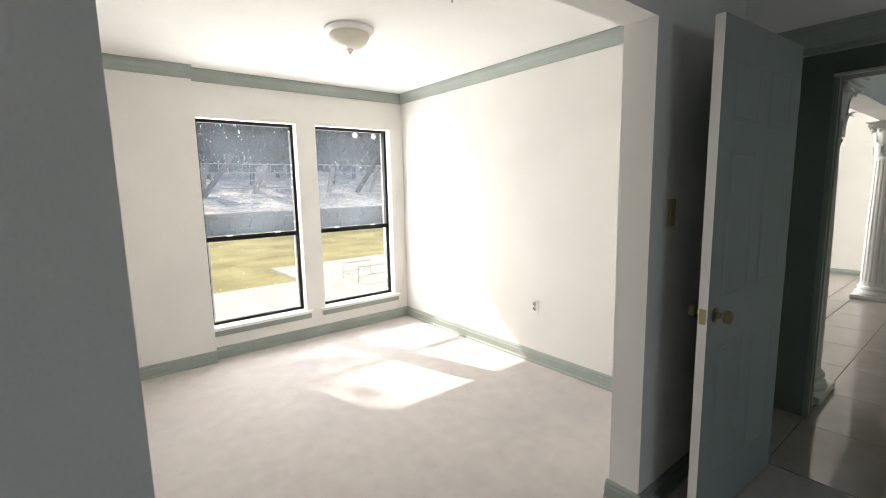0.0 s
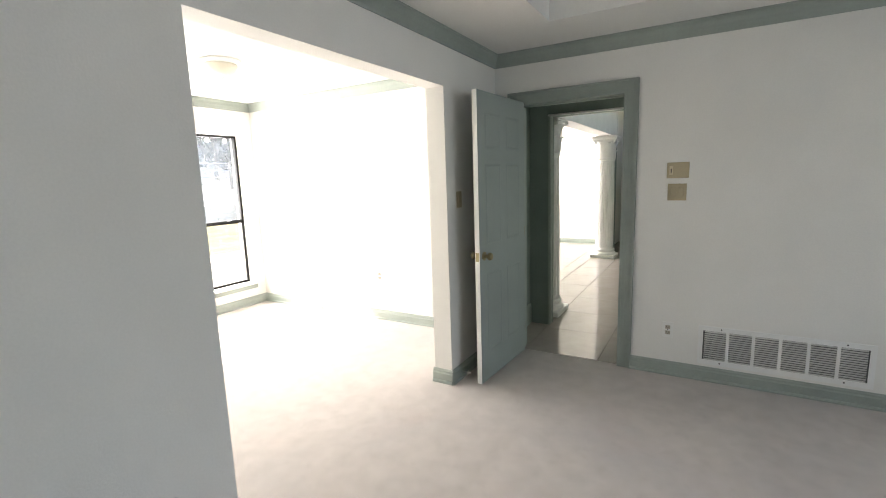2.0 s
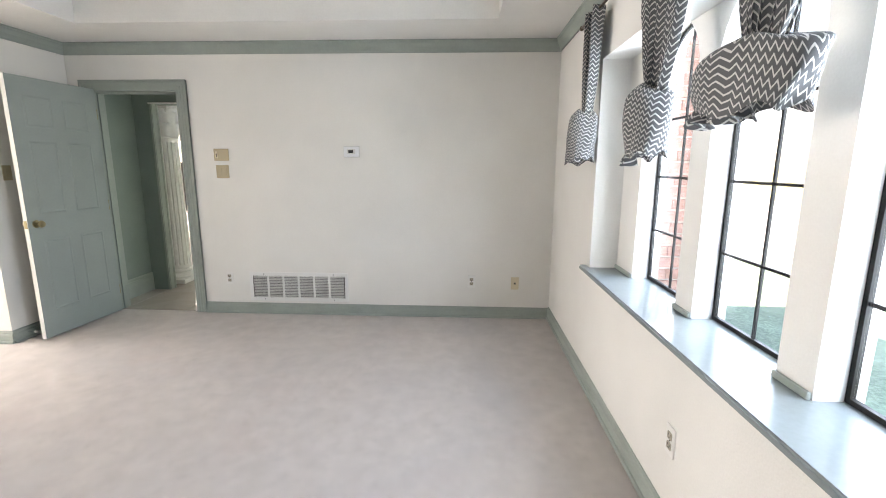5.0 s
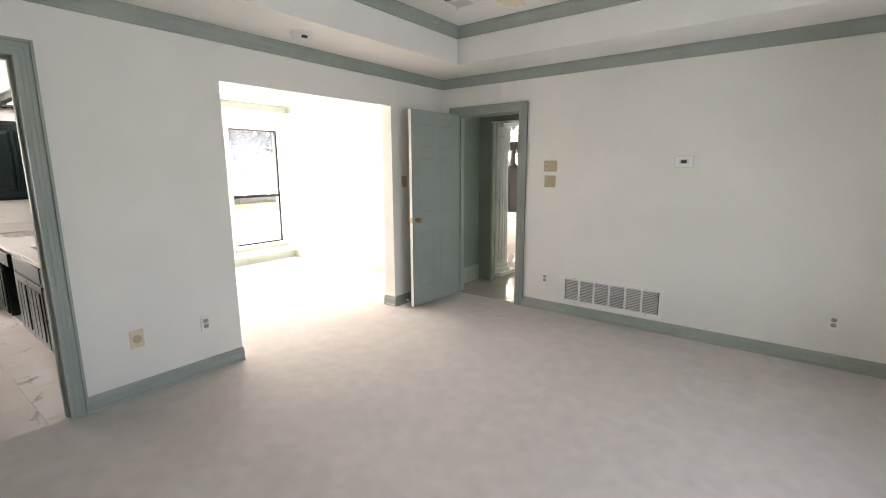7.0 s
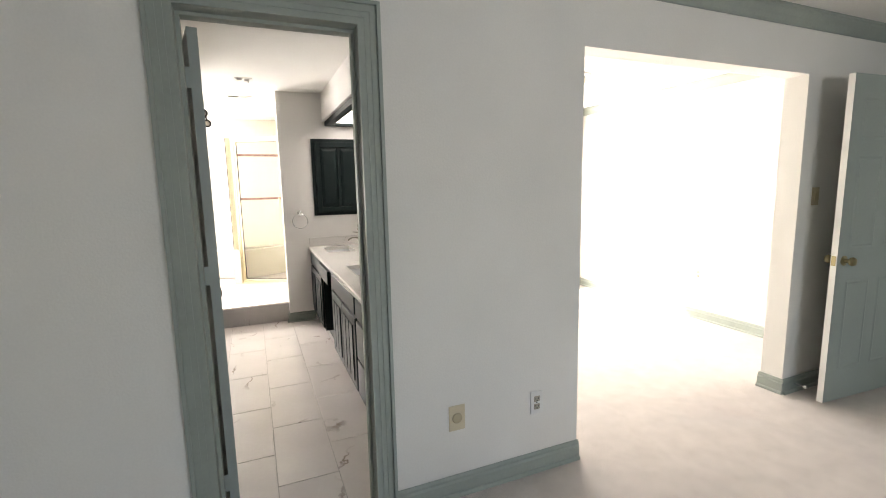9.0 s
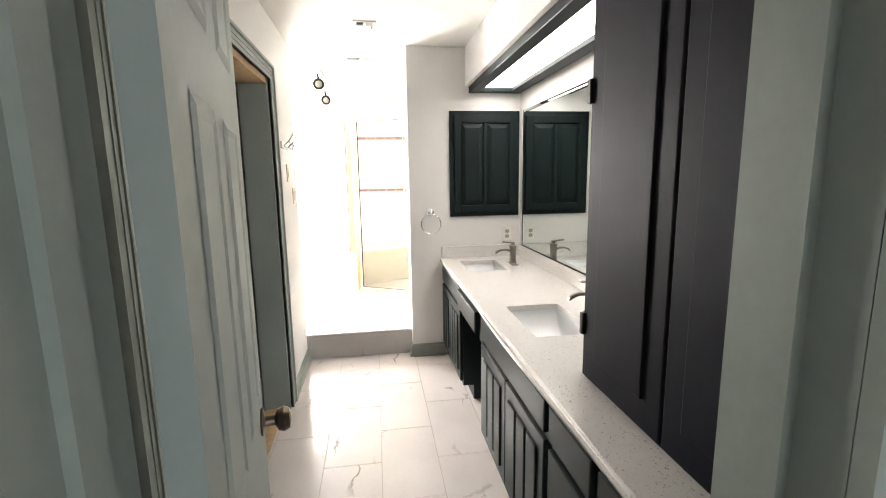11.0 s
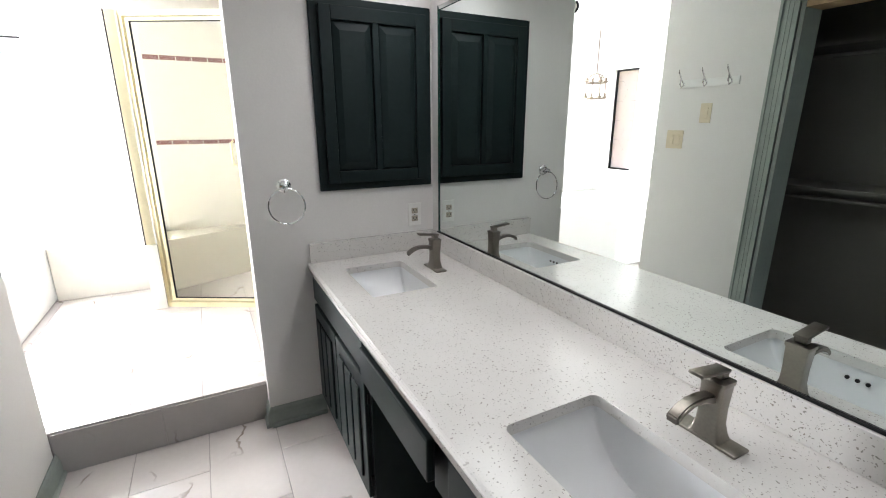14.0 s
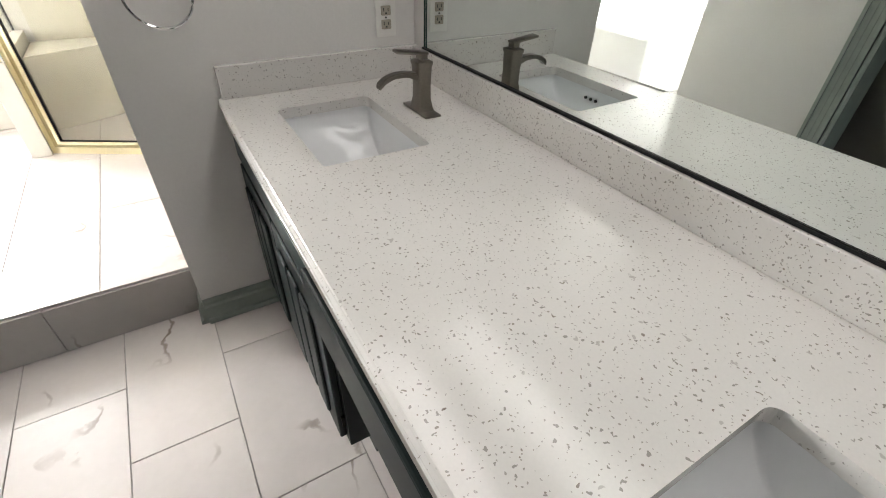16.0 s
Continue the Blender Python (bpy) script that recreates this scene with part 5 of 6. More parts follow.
part("corner_post", boxes((-1.5445, -1.536, 5.515, 5.545, STEP, STEP + ZT)), WHITEP, shw, "white corner filler strip")
part("gasket", moved(boxes((0.0302, 0.035, -0.006, 0.006, 0.0602, ZT - 0.0552), (0.035, L - 0.05, -0.006, 0.006, 0.0602, 0.065), (0.035, L - 0.05, -0.006, 0.006, ZT - 0.060, ZT - 0.0552)), mt), BLACK, shw, "dark glazing gasket")
structure("wall_shower", boxes((-1.498, BE - 0.001, BN - 0.022, BN - 0.0005, STEP, H - 0.001), (BE - 0.022, BE - 0.001, 5.2, BN - 0.023, STEP, H - 0.001)), SHOWERTILE, "cream tiled shower walls", "wall")
structure("wall_shower_return", boxes((-0.945, BE - 0.023, 5.12, 5.20, STEP, H)), SHOWERTILE, "cream tiled wall beside the shower door", "wall")
bandme = None
bands = tagged(new("trim"), "plum-brown accent tile bands in the shower", "tile band", kind="structure")
for z in (1.92, 1.30):
    for k in range(12):
        if bandme is None:
            bandme = mesh_of("band_tile", boxes((0, 0.103, -0.004, 0, -0.016, 0.016), bevel=0.0015), BANDTILE)
        b = new("tile", bandme)
        b.parent = bands
        b.location = (-1.495 + k * 0.1085, BN - 0.0225, z)
ledge = thing("shower_bench", "cream tiled triangular corner bench inside the shower", "bench")
bm = bmesh.new()
foot = [bm.verts.new((x, y, STEP)) for x, y in ((-1.53, 5.86), (-0.62, BN - 0.024), (-1.53, BN - 0.024))]
bmesh.ops.extrude_face_region(bm, geom=[bm.faces.new(foot)])
for v in bm.verts[3:]:
    v.co.z = 0.60
bmesh.ops.bevel(bm, geom=bm.edges[:], offset=0.006, segments=2, affect="EDGES")
part("seat", bm, SHOWERTILE, ledge)

tl = thing("track_light", "ceiling track with two round chrome spot lamps", "track light")
part("track", boxes((-1.79, -1.76, 4.72, 6.0, H - 0.025, H - 0.0005), bevel=0.003), WHITEP, tl)
for y, x in ((5.00, -1.775), (5.87, -1.80)):
    s = part("spot_head", moved(lathe([(0.02, 0.0), (0.035, 0.02), (0.048, 0.05), (0.050, 0.075), (0.044, 0.078), (0.030, 0.060), (0.0, 0.055)], 20), Matrix.Translation((x, y, H - 0.115)) @ Matrix.Rotation(radians(100), 4, "X")), BLACK, tl, smooth=True)
    part("stem", tube([(x - 0.015, y, H - 0.02), (x, y + 0.01, H - 0.11)], 0.009, 8), BLACK, s)
    part("lamp_face", moved(lathe([(0.030, 0), (0.030, 0.004), (0.0, 0.006)], 18), Matrix.Translation((x, y - 0.066, H - 0.127)) @ Matrix.Rotation(radians(100), 4, "X")), NICKEL, s)


def ceiling_vent(x, y, z, w, d, label, rot=0):
    v = thing("ceiling_vent", label, "vent", pose(x, y, z, 0, 0, rot))
    part("frame", boxes((-w / 2, w / 2, -d / 2, -d / 2 + 0.02, -0.006, -0.0005), (-w / 2, w / 2, d / 2 - 0.02, d / 2, -0.006, -0.0005), (-w / 2, -w / 2 + 0.02, -d / 2 + 0.02, d / 2 - 0.02, -0.006, -0.0005), (w / 2 - 0.02, w / 2, -d / 2 + 0.02, d / 2 - 0.02, -0.006, -0.0005), (-0.008, 0.008, -d / 2 + 0.02, d / 2 - 0.02, -0.006, -0.0005)), WHITEP, v)
    part("backing", boxes((-w / 2 + 0.02, w / 2 - 0.02, -d / 2 + 0.02, d / 2 - 0.02, -0.0015, -0.0006)), SLOT, v)
    n = max(4, int((d - 0.04) / 0.018))
    for i in range(n):
        yv = -d / 2 + 0.02 + (d - 0.04) * (i + 0.5) / n
        for a, b, t in ((-w / 2 + 0.02, -0.008, 40), (0.008, w / 2 - 0.02, -40)):
            bm = boxes((a, b, -0.006, 0.006, -0.0008, 0.0008))
            bm.transform(Matrix.Translation((0, yv, -0.006)) @ Matrix.Rotation(radians(t), 4, "X"))
            part("slat", bm, VENTPAINT, v)
    part("lever", boxes((w / 2 - 0.03, w / 2 - 0.022, d / 2 - 0.015, d / 2 - 0.009, -0.025, -0.006)), VENTPAINT, v)
    return v


ceiling_vent(1.52, -0.17, TZ, 0.34, 0.20, "white louvred ceiling vent in the tray", 0)
ceiling_vent(1.58, 1.83, H, 0.30, 0.15, "white louvred ceiling vent", 0)
ceiling_vent(-1.385, 4.52, H, 0.26, 0.10, "white slotted ceiling vent")
ceiling_vent(-1.338, 3.652, H, 0.14, 0.10, "small white slotted ceiling vent")

rl = thing("recessed_light", "round white recessed shower light", "ceiling light", pose(-0.945, 5.80, H))
part("trim_ring", lathe([(0.055, -0.001), (0.085, -0.001), (0.083, -0.006), (0.060, -0.008)], 28), WHITEP, rl, smooth=True)
part("lens", lathe([(0.0, -0.004), (0.054, -0.004), (0.054, -0.0025), (0.0, -0.0025)], 24), VENTPAINT, rl)
ch = thing("chandelier", "small dark iron lantern chandelier with candle cups on a chain", "chandelier")
CX, CY, CZ = -2.75, 5.60, 1.68
part("chain", tube([(CX, CY, H), (CX, CY, CZ + 0.24)], 0.004, 6), BRONZE, ch)
for dz in (0.0, 0.15):
    part("ring", tube([(CX + 0.10 * math.cos(a * math.pi / 8), CY + 0.10 * math.sin(a * math.pi / 8), CZ + dz) for a in range(16)], 0.006, 6, True), BRONZE, ch)
for k in range(4):
    a = k * math.pi / 2 + 0.4
    ax, ay = CX + 0.10 * math.cos(a), CY + 0.10 * math.sin(a)
    r = part("arm", tube([(CX, CY, CZ + 0.24), (CX + 0.06 * math.cos(a), CY + 0.06 * math.sin(a), CZ + 0.22), (ax, ay, CZ + 0.15), (ax, ay, CZ)], 0.004, 6), BRONZE, ch)
    for dz in (0.0, 0.15):
        part("candle_cup", moved(lathe([(0.008, 0), (0.02, 0.01), (0.022, 0.02), (0.01, 0.022), (0.009, 0.05), (0.0, 0.052)], 12), Matrix.Translation((ax, ay, CZ + dz))), BRONZE, r)

# ---- bedroom things ----
sm = thing("smoke_detector", "round white ceiling smoke detector with a dark test slot", "smoke detector")
part("body", moved(lathe([(0.0, -0.058), (0.058, -0.057), (0.066, -0.050), (0.070, -0.026), (0.078, -0.024), (0.078, -0.0005)], 28), Matrix.Translation((0.585, 0.52, H))), WHITEPL, sm, smooth=True)
part("slot", boxes((0.545, 0.580, 0.440, 0.462, H - 0.050, H - 0.034)), SLOT, sm)

fan = thing("ceiling_fan", "cream ceiling fan with paddle blades under the tray ceiling", "ceiling fan", pose(0.395, -1.254, 0))
part("canopy", moved(lathe([(0.065, 0), (0.06, -0.03), (0.02, -0.05)], 20), Matrix.Translation((0, 0, TZ))), FANBLADE, fan, smooth=True)
part("downrod", tube([(0, 0, TZ - 0.04), (0, 0, TZ - 0.14)], 0.012, 10), BRASS, fan)
part("motor", moved(lathe([(0.03, 0.0), (0.09, -0.02), (0.115, -0.06), (0.11, -0.10), (0.06, -0.13), (0.0, -0.13)], 24), Matrix.Translation((0, 0, TZ - 0.13))), FANBLADE, fan, smooth=True)
for k in range(5):
    a = 27.5 + 72 * k
    bm = boxes((0.26, 0.95, -0.085, 0.085, -0.004, 0.004))
    bmesh.ops.bevel(bm, geom=[e for e in bm.edges if abs(e.verts[0].co.z - e.verts[1].co.z) > 0.005], offset=0.04, segments=4, affect="EDGES")
    for v in bm.verts:
        v.co.y *= 0.85 + 0.3 * (v.co.x - 0.2)
    bl = part("blade", moved(bm, Matrix.Translation((0, 0, TZ - 0.245)) @ Matrix.Rotation(radians(a), 4, "Z") @ Matrix.Rotation(radians(10), 4, "X")), FANBLADE, fan)
    part("blade_iron", moved(boxes((0.09, 0.34, -0.014, 0.014, 0.005, 0.011)), Matrix.Translation((0, 0, TZ - 0.245)) @ Matrix.Rotation(radians(a), 4, "Z")), BRASS, bl)
part("light_fitting", moved(lathe([(0.05, 0), (0.055, -0.02), (0.035, -0.05), (0.012, -0.06), (0.0, -0.075)], 18), Matrix.Translation((0, 0, TZ - 0.26))), BRASS, fan, smooth=True)

dome = thing("flush_dome_light", "flush ceiling light with a frosted bowl and turned finial", "ceiling light", pose(1.485, 2.62, H))
part("pan", lathe([(0.0, -0.0005), (0.150, -0.0005), (0.152, -0.012), (0.140, -0.026), (0.128, -0.032), (0.0, -0.032)], 32), WHITEP, dome, smooth=True)
part("bowl", lathe([(0.120, -0.032), (0.122, -0.045), (0.105, -0.080), (0.072, -0.108), (0.030, -0.122), (0.0, -0.124)], 32), FROSTED, dome, "frosted cream glass bowl", smooth=True)
part("finial", lathe([(0.018, -0.122), (0.020, -0.130), (0.010, -0.138), (0.008, -0.146), (0.0, -0.150)], 16), WHITEP, dome, smooth=True)
ds = thing("door_stop", "spring door stop on the baseboard", "door stop")
part("spring", tube([(1.96, N - 0.016, 0.055), (1.96, N - 0.075, 0.055)], 0.006, 8), CHROME, ds)
part("tip", tube([(1.96, N - 0.075, 0.055), (1.96, N - 0.09, 0.055)], 0.009, 8), WHITEPL, ds)

# curtains knotted up on a rod
rod = thing("curtain_rod", "thin dark metal curtain rod on brackets", "curtain rod")
RY = SOUTH + 0.07
part("pole", tube([(1.70, RY, 2.235), (-1.2, RY, 2.235)], 0.008, 10), BRONZE, rod)
part("finial", moved(lathe([(0.008, 0), (0.014, 0.01), (0.012, 0.03), (0.0, 0.04)], 12), Matrix.Translation((1.70, RY, 2.235)) @ Matrix.Rotation(radians(90), 4, "Y")), BRONZE, rod)
for x in (1.66, 0.25, -1.16):
    part("bracket", boxes((x - 0.006, x + 0.006, SOUTH + 0.0005, RY, 2.228, 2.242), (x - 0.012, x + 0.012, SOUTH + 0.0005, SOUTH + 0.006, 2.20, 2.27)), BRONZE, rod)


def sheet(bm, uvl, rows, uvs, thick=0.0):
    vs = [[bm.verts.new(p) for p in row] for row in rows]
    for i in range(len(rows) - 1):
        for j in range(len(rows[0]) - 1):
            f = bm.faces.new((vs[i][j], vs[i][j + 1], vs[i + 1][j + 1], vs[i + 1][j]))
            for lp, (a, b) in zip(f.loops, ((i, j), (i, j + 1), (i + 1, j + 1), (i + 1, j))):
                lp[uvl].uv = uvs[a][b]


def curtain(x, top_w, zk, bw, bh, seed, lean=0.0, flare=0.0, slant=0.0, turn=0.0, frills=()):
    """A pleated drop gathered into a knot, with the tail bunched up below it."""
    rnd = random.Random(seed)
    c = thing("curtain", "grey and white chevron cotton curtain tied up in a knot", "curtain", group="knotted chevron curtains")
    y0 = RY
    nu, nv, folds, cloth = 64, 26, 6.5, 1.0
    rows, uvs = [], []
    ph = rnd.random() * 6
    for i in range(nv + 1):
        v = i / nv
        z = 2.25 + (zk - 2.25) * v
        w = top_w * (1 - 0.15 * v) * (1 - v ** 3 * 0.62)
        row, uv = [], []
        for j in range(nu + 1):
            q = j / nu
            amp = 0.030 * (0.8 + 0.4 * math.sin(q * 9 + seed)) * (1 - 0.3 * v)
            a = 2 * math.pi * folds * q + ph + 0.4 * math.sin(v * 3 + q * 4)
            row.append((x + w * (q - 0.5) + lean * v + 0.006 * math.sin(a * 2), y0 + amp * math.sin(a) + 0.012 * v, z))
            uv.append((q * cloth, z))
        rows.append(row)
        uvs.append(uv)
    bm = bmesh.new()
    uvl = bm.loops.layers.uv.new("UVMap")
    sheet(bm, uvl, rows, uvs)
    o = part("drop", bm, CLOTH, c, smooth=True)
    m = o.modifiers.new("thick", "SOLIDIFY")
    m.thickness = 0.003
    # the tail wrapped round the drop: a soft folded pouch with an open, uneven hem
    bm = bmesh.new()
    uvl = bm.loops.layers.uv.new("UVMap")
    rows, uvs = [], []
    n1, n2 = 24, 84
    cs, sn = math.cos(turn), math.sin(turn)
    for i in range(n1 + 1):
        v = min(1.0, i / (n1 - 3))
        inner = max(0, i - (n1 - 3)) / 3
        wide = (0.42 + 0.58 * math.sin(min(1.0, v / 0.22) * math.pi / 2) ** 0.8) * (1 - 0.14 * max(0.0, v - 0.55) / 0.45) * (1 - 0.30 * inner)
        row, uv = [], []
        for j in range(n2 + 1):
            a = 2 * math.pi * (j % n2) / n2
            ca, sa = math.cos(a), math.sin(a)
            fold = 0.055 * math.sin(3 * a + 5.0 * v + seed) + 0.05 * abs(math.sin(1.5 * a - 3.0 * v + 0.7 * seed)) + 0.03 * math.sin(8 * a + 7 * v + 2 * seed) * v
            k = wide * (1 + fold)
            dx = math.copysign(abs(ca) ** 0.62, ca) * bw / 2 * k + flare * v * max(0.0, ca)
            dy = math.copysign(abs(sa) ** 0.70, sa) * 0.072 * k + 0.025 * v * flare * max(0.0, ca) / 0.1
            zz = zk + 0.035 - bh * v + 0.05 * inner - slant * v * ca + 0.012 * v * math.sin(5 * a + seed) - 0.02 * (1 - v) * ca * ca
            row.append((x + lean + dx, y0 + 0.03 + dy, zz))
            p, q = 1.3 * (j / n2) * (2.0 * bw + 0.20), 1.25 * (zz - 0.25 * dx * v)
            uv.append((p * cs - q * sn, p * sn + q * cs))
        rows.append(row)
        uvs.append(uv)
    sheet(bm, uvl, rows, uvs)
    o = part("knot", bm, CLOTH, c, smooth=True)
    m = o.modifiers.new("thick", "SOLIDIFY")
    m.thickness = 0.003
    # ruffled ends that poke out under the pouch
    for fx, fw, fh in frills:
        bm = bmesh.new()
        uvl = bm.loops.layers.uv.new("UVMap")
        rows, uvs = [], []
        for i in range(9):
            v = i / 8
            row, uv = [], []
            for j in range(33):
                q = j / 32
                wav = math.sin(q * 15 + seed + fx * 40)
                row.append((x + lean + fx + fw * (q - 0.5) * (0.6 + 0.5 * v), y0 + 0.055 + 0.022 * wav * (0.3 + v) + 0.01 * v, zk + 0.075 - bh - fh * v + 0.010 * math.cos(q * 11 + seed) * v))
                uv.append((q * fw * 1.9, -fh * v * 1.2 + 0.3 * q * fw))
            rows.append(row)
            uvs.append(uv)
        sheet(bm, uvl, rows, uvs)
        o = part("loose_end", bm, CLOTH, c, smooth=True)
        m = o.modifiers.new("thick", "SOLIDIFY")
        m.thickness = 0.003


curtain(1.43, 0.22, 1.685, 0.15, 0.30, 1, -0.01, 0.09, 0.02, 0.25, ((0.02, 0.10, 0.04),))
curtain(0.46, 0.44, 1.665, 0.185, 0.27, 2, 0.0, 0.0, 0.012, 0.18, ((0.07, 0.05, 0.065), (-0.03, 0.06, 0.025)))
curtain(-0.16, 0.40, 1.665, 0.38, 0.175, 3, 0.0, 0.0, 0.0, 0.10, ((0.16, 0.09, 0.06), (0.02, 0.16, 0.055)))
curtain(-0.85, 0.34, 1.68, 0.26, 0.26, 4, 0.0, 0.0, 0.01, 0.15, ((0.06, 0.10, 0.08),))


# ---- hall things ----
def column(m):
    """A fluted column with a square plinth, moulded base and leafy capital."""
    c = thing("column", "white plaster Corinthian column with a fluted shaft", "column", m, "colonnade in the hall")
    part("plinth", boxes((-0.20, 0.20, -0.20, 0.20, 0, 0.05), bevel=0.004), PLASTER, c)
    part("base", lathe([(0.19, 0.05), (0.195, 0.07), (0.185, 0.09), (0.165, 0.10), (0.16, 0.115), (0.175, 0.13), (0.17, 0.15), (0.155, 0.158)], 32), PLASTER, c, smooth=True)
    bm = bmesh.new()
    seg, fl = 160, 20
    rings = []
    for z, r, d in ((0.158, 0.152, 0.0), (0.19, 0.150, 0.0), (0.21, 0.150, 1.0), (0.9, 0.147, 1.0), (1.62, 0.136, 1.0), (1.645, 0.136, 0.0), (1.67, 0.140, 0.0)):
        ring = []
        for i in range(seg):
            a = 2 * math.pi * i / seg
            k = r - d * 0.013 * max(0.0, math.sin(fl * a)) ** 0.7
            ring.append(bm.verts.new((k * math.cos(a), k * math.sin(a), z)))
        rings.append(ring)
    for a, b in zip(rings, rings[1:]):
        for i in range(seg):
            bm.faces.new((a[i], a[(i + 1) % seg], b[(i + 1) % seg], b[i]))
    part("shaft", bm, PLASTER, c)
    cap = part("capital", lathe([(0.140, 1.67), (0.150, 1.685), (0.138, 1.70), (0.142, 1.85), (0.170, 1.98), (0.175, 2.0)], 32), PLASTER, c, smooth=True)
    for tier, (z0, h, r0, n) in enumerate(((1.70, 0.15, 0.145, 8), (1.80, 0.17, 0.150, 8))):
        for k in range(n):
            a = 2 * math.pi * (k + 0.5 * tier) / n
            bm = bmesh.new()
            rows = []
            for i in range(7):
                v = i / 6
                w = 0.050 * (math.sin(math.pi * min(1, v * 0.8 + 0.15)) ** 0.6) * (1 - 0.35 * v)
                out = r0 + 0.012 + 0.075 * v ** 3
                z = z0 + h * (math.sin(v * 1.95) / math.sin(1.57))
                rows.append([bm.verts.new((out - 0.008 * abs(s), w * s, z)) for s in (-1, -0.4, 0, 0.4, 1)])
            for p, q in zip(rows, rows[1:]):
                for j in range(4):
                    bm.faces.new((p[j], p[j + 1], q[j + 1], q[j]))
            bm.transform(Matrix.Rotation(a, 4, "Z"))
            part("leaf", bm, PLASTER, cap, smooth=True)
    for k in range(4):
        a = math.pi / 4 + k * math.pi / 2
        vol = [(0.16 + 0.055 + 0.035 * (1 - t / 14) * math.cos(t * 0.75), 0, 1.985 + 0.035 * (1 - t / 14) * math.sin(t * 0.75)) for t in range(14)]
        bm = tube(vol, 0.012, 6)
        bm.transform(Matrix.Rotation(a, 4, "Z"))
        part("volute", bm, PLASTER, cap, smooth=True)
    part("abacus", boxes((-0.20, 0.20, -0.20, 0.20, 2.015, 2.06), (-0.18, 0.18, -0.18, 0.18, 2.0, 2.0145), (-0.215, 0.215, -0.215, 0.215, 2.0605, 2.082), bevel=0.004), PLASTER, c)
    return c


c1 = column(pose(3.86, 0.815, 0.0))
copy_thing(c1, pose(7.45, 0.88, 0.0))
bk = thing("display_cabinet", "tall espresso wooden cabinet with glazed upper doors", "cabinet")
part("lower_body", boxes((11.6, 12.09, 3.1, 5.6, -0.012, 1.38), bevel=0.006), ESPRESSO, bk)
part("counter", boxes((11.55, 12.09, 3.08, 5.62, 1.38, 1.42), bevel=0.006), ESPRESSO, bk)
part("upper_body", boxes((11.75, 12.09, 3.1, 3.2, 1.42, 2.2), (11.75, 12.09, 5.5, 5.6, 1.42, 2.2), (11.75, 12.09, 3.2, 5.5, 2.12, 2.2)), ESPRESSO, bk)
part("back_panel", boxes((12.07, 12.089, 3.2, 5.5, 1.42, 2.12)), ESPRESSO, bk)
part("cornice", boxes((11.70, 12.09, 3.06, 5.64, 2.2, 2.27), bevel=0.01), ESPRESSO, bk)
for k in range(4):
    y = 3.2 + 0.575 * k
    d = part("door", boxes((11.73, 11.75, y, y + 0.07, 1.42, 2.12), (11.73, 11.75, y + 0.505, y + 0.575, 1.42, 2.12), (11.73, 11.75, y + 0.07, y + 0.505, 1.42, 1.50), (11.73, 11.75, y + 0.07, y + 0.505, 2.04, 2.12), (11.735, 11.745, y + 0.277, y + 0.297, 1.50, 2.04)), ESPRESSO, bk)
    part("pane", boxes((11.739, 11.741, y + 0.07, y + 0.505, 1.50, 2.04)), GLASS, d)
    part("lower_door", boxes((11.58, 11.6, y + 0.02, y + 0.555, 0.08, 1.33), bevel=0.004), ESPRESSO, bk)
rd = tagged(new("door_3"), "dark red wooden door at the end of the hall", "door", kind="structure")
part("leaf", boxes((9.755, 9.80, -0.30, 0.70, -0.01, 2.42), bevel=0.004), REDWOOD, rd)
for z0, z1 in ((0.2, 1.0), (1.15, 2.22)):
    for y0 in (-0.2, 0.27):
        part("panel", boxes((9.745, 9.756, y0, y0 + 0.3, z0, z1), bevel=0.004), REDWOOD, rd)
outlet(pose(8.8995, 2.15, 0.36, 0, 0, -90), label="ivory duplex outlet on the far white wall", mat=IVORY)

# ---- outside, north garden ----
structure("ground", boxes((-400, 400, -400, SOUTH - 0.32, -0.4, -0.16), (-400, -4.2, SOUTH - 0.32, 400, -0.4, -0.16), (12.4, 400, SOUTH - 0.32, 400, -0.4, -0.16), (-4.2, 12.4, 7.2, 400, -0.4, -0.16), (-4.2, 12.4, 4.36, 7.2, -0.42, -0.20)), GRASS, "dry yellow-green lawn", "lawn")
structure("pavement", boxes((-0.1, 2.9, 4.37, 7.4, -0.2, -0.10), (2.9, 7.0, 4.37, 9.0, -0.2, -0.10)), CONCRETE, "pale concrete patio outside the windows", "patio")
rnd = random.Random(5)


def rough_run(x0, x1, y0, y1, z0, z1, nx, ny, amp, seed):
    """A lumpy bank whose height goes from z0 at y0 to z1 at y1."""
    bm = bmesh.new()
    vs = []
    for j in range(ny + 1):
        row = []
        for i in range(nx + 1):
            x, y = x0 + (x1 - x0) * i / nx, y0 + (y1 - y0) * j / ny
            h = amp * noise.noise(Vector((x * 0.7, y * 0.7, seed)))
            row.append(bm.verts.new((x, y, z0 + (z1 - z0) * j / ny + h)))
        vs.append(row)
    for j in range(ny):
        for i in range(nx):
            bm.faces.new((vs[j][i], vs[j][i + 1], vs[j + 1][i + 1], vs[j + 1][i]))
    return bm


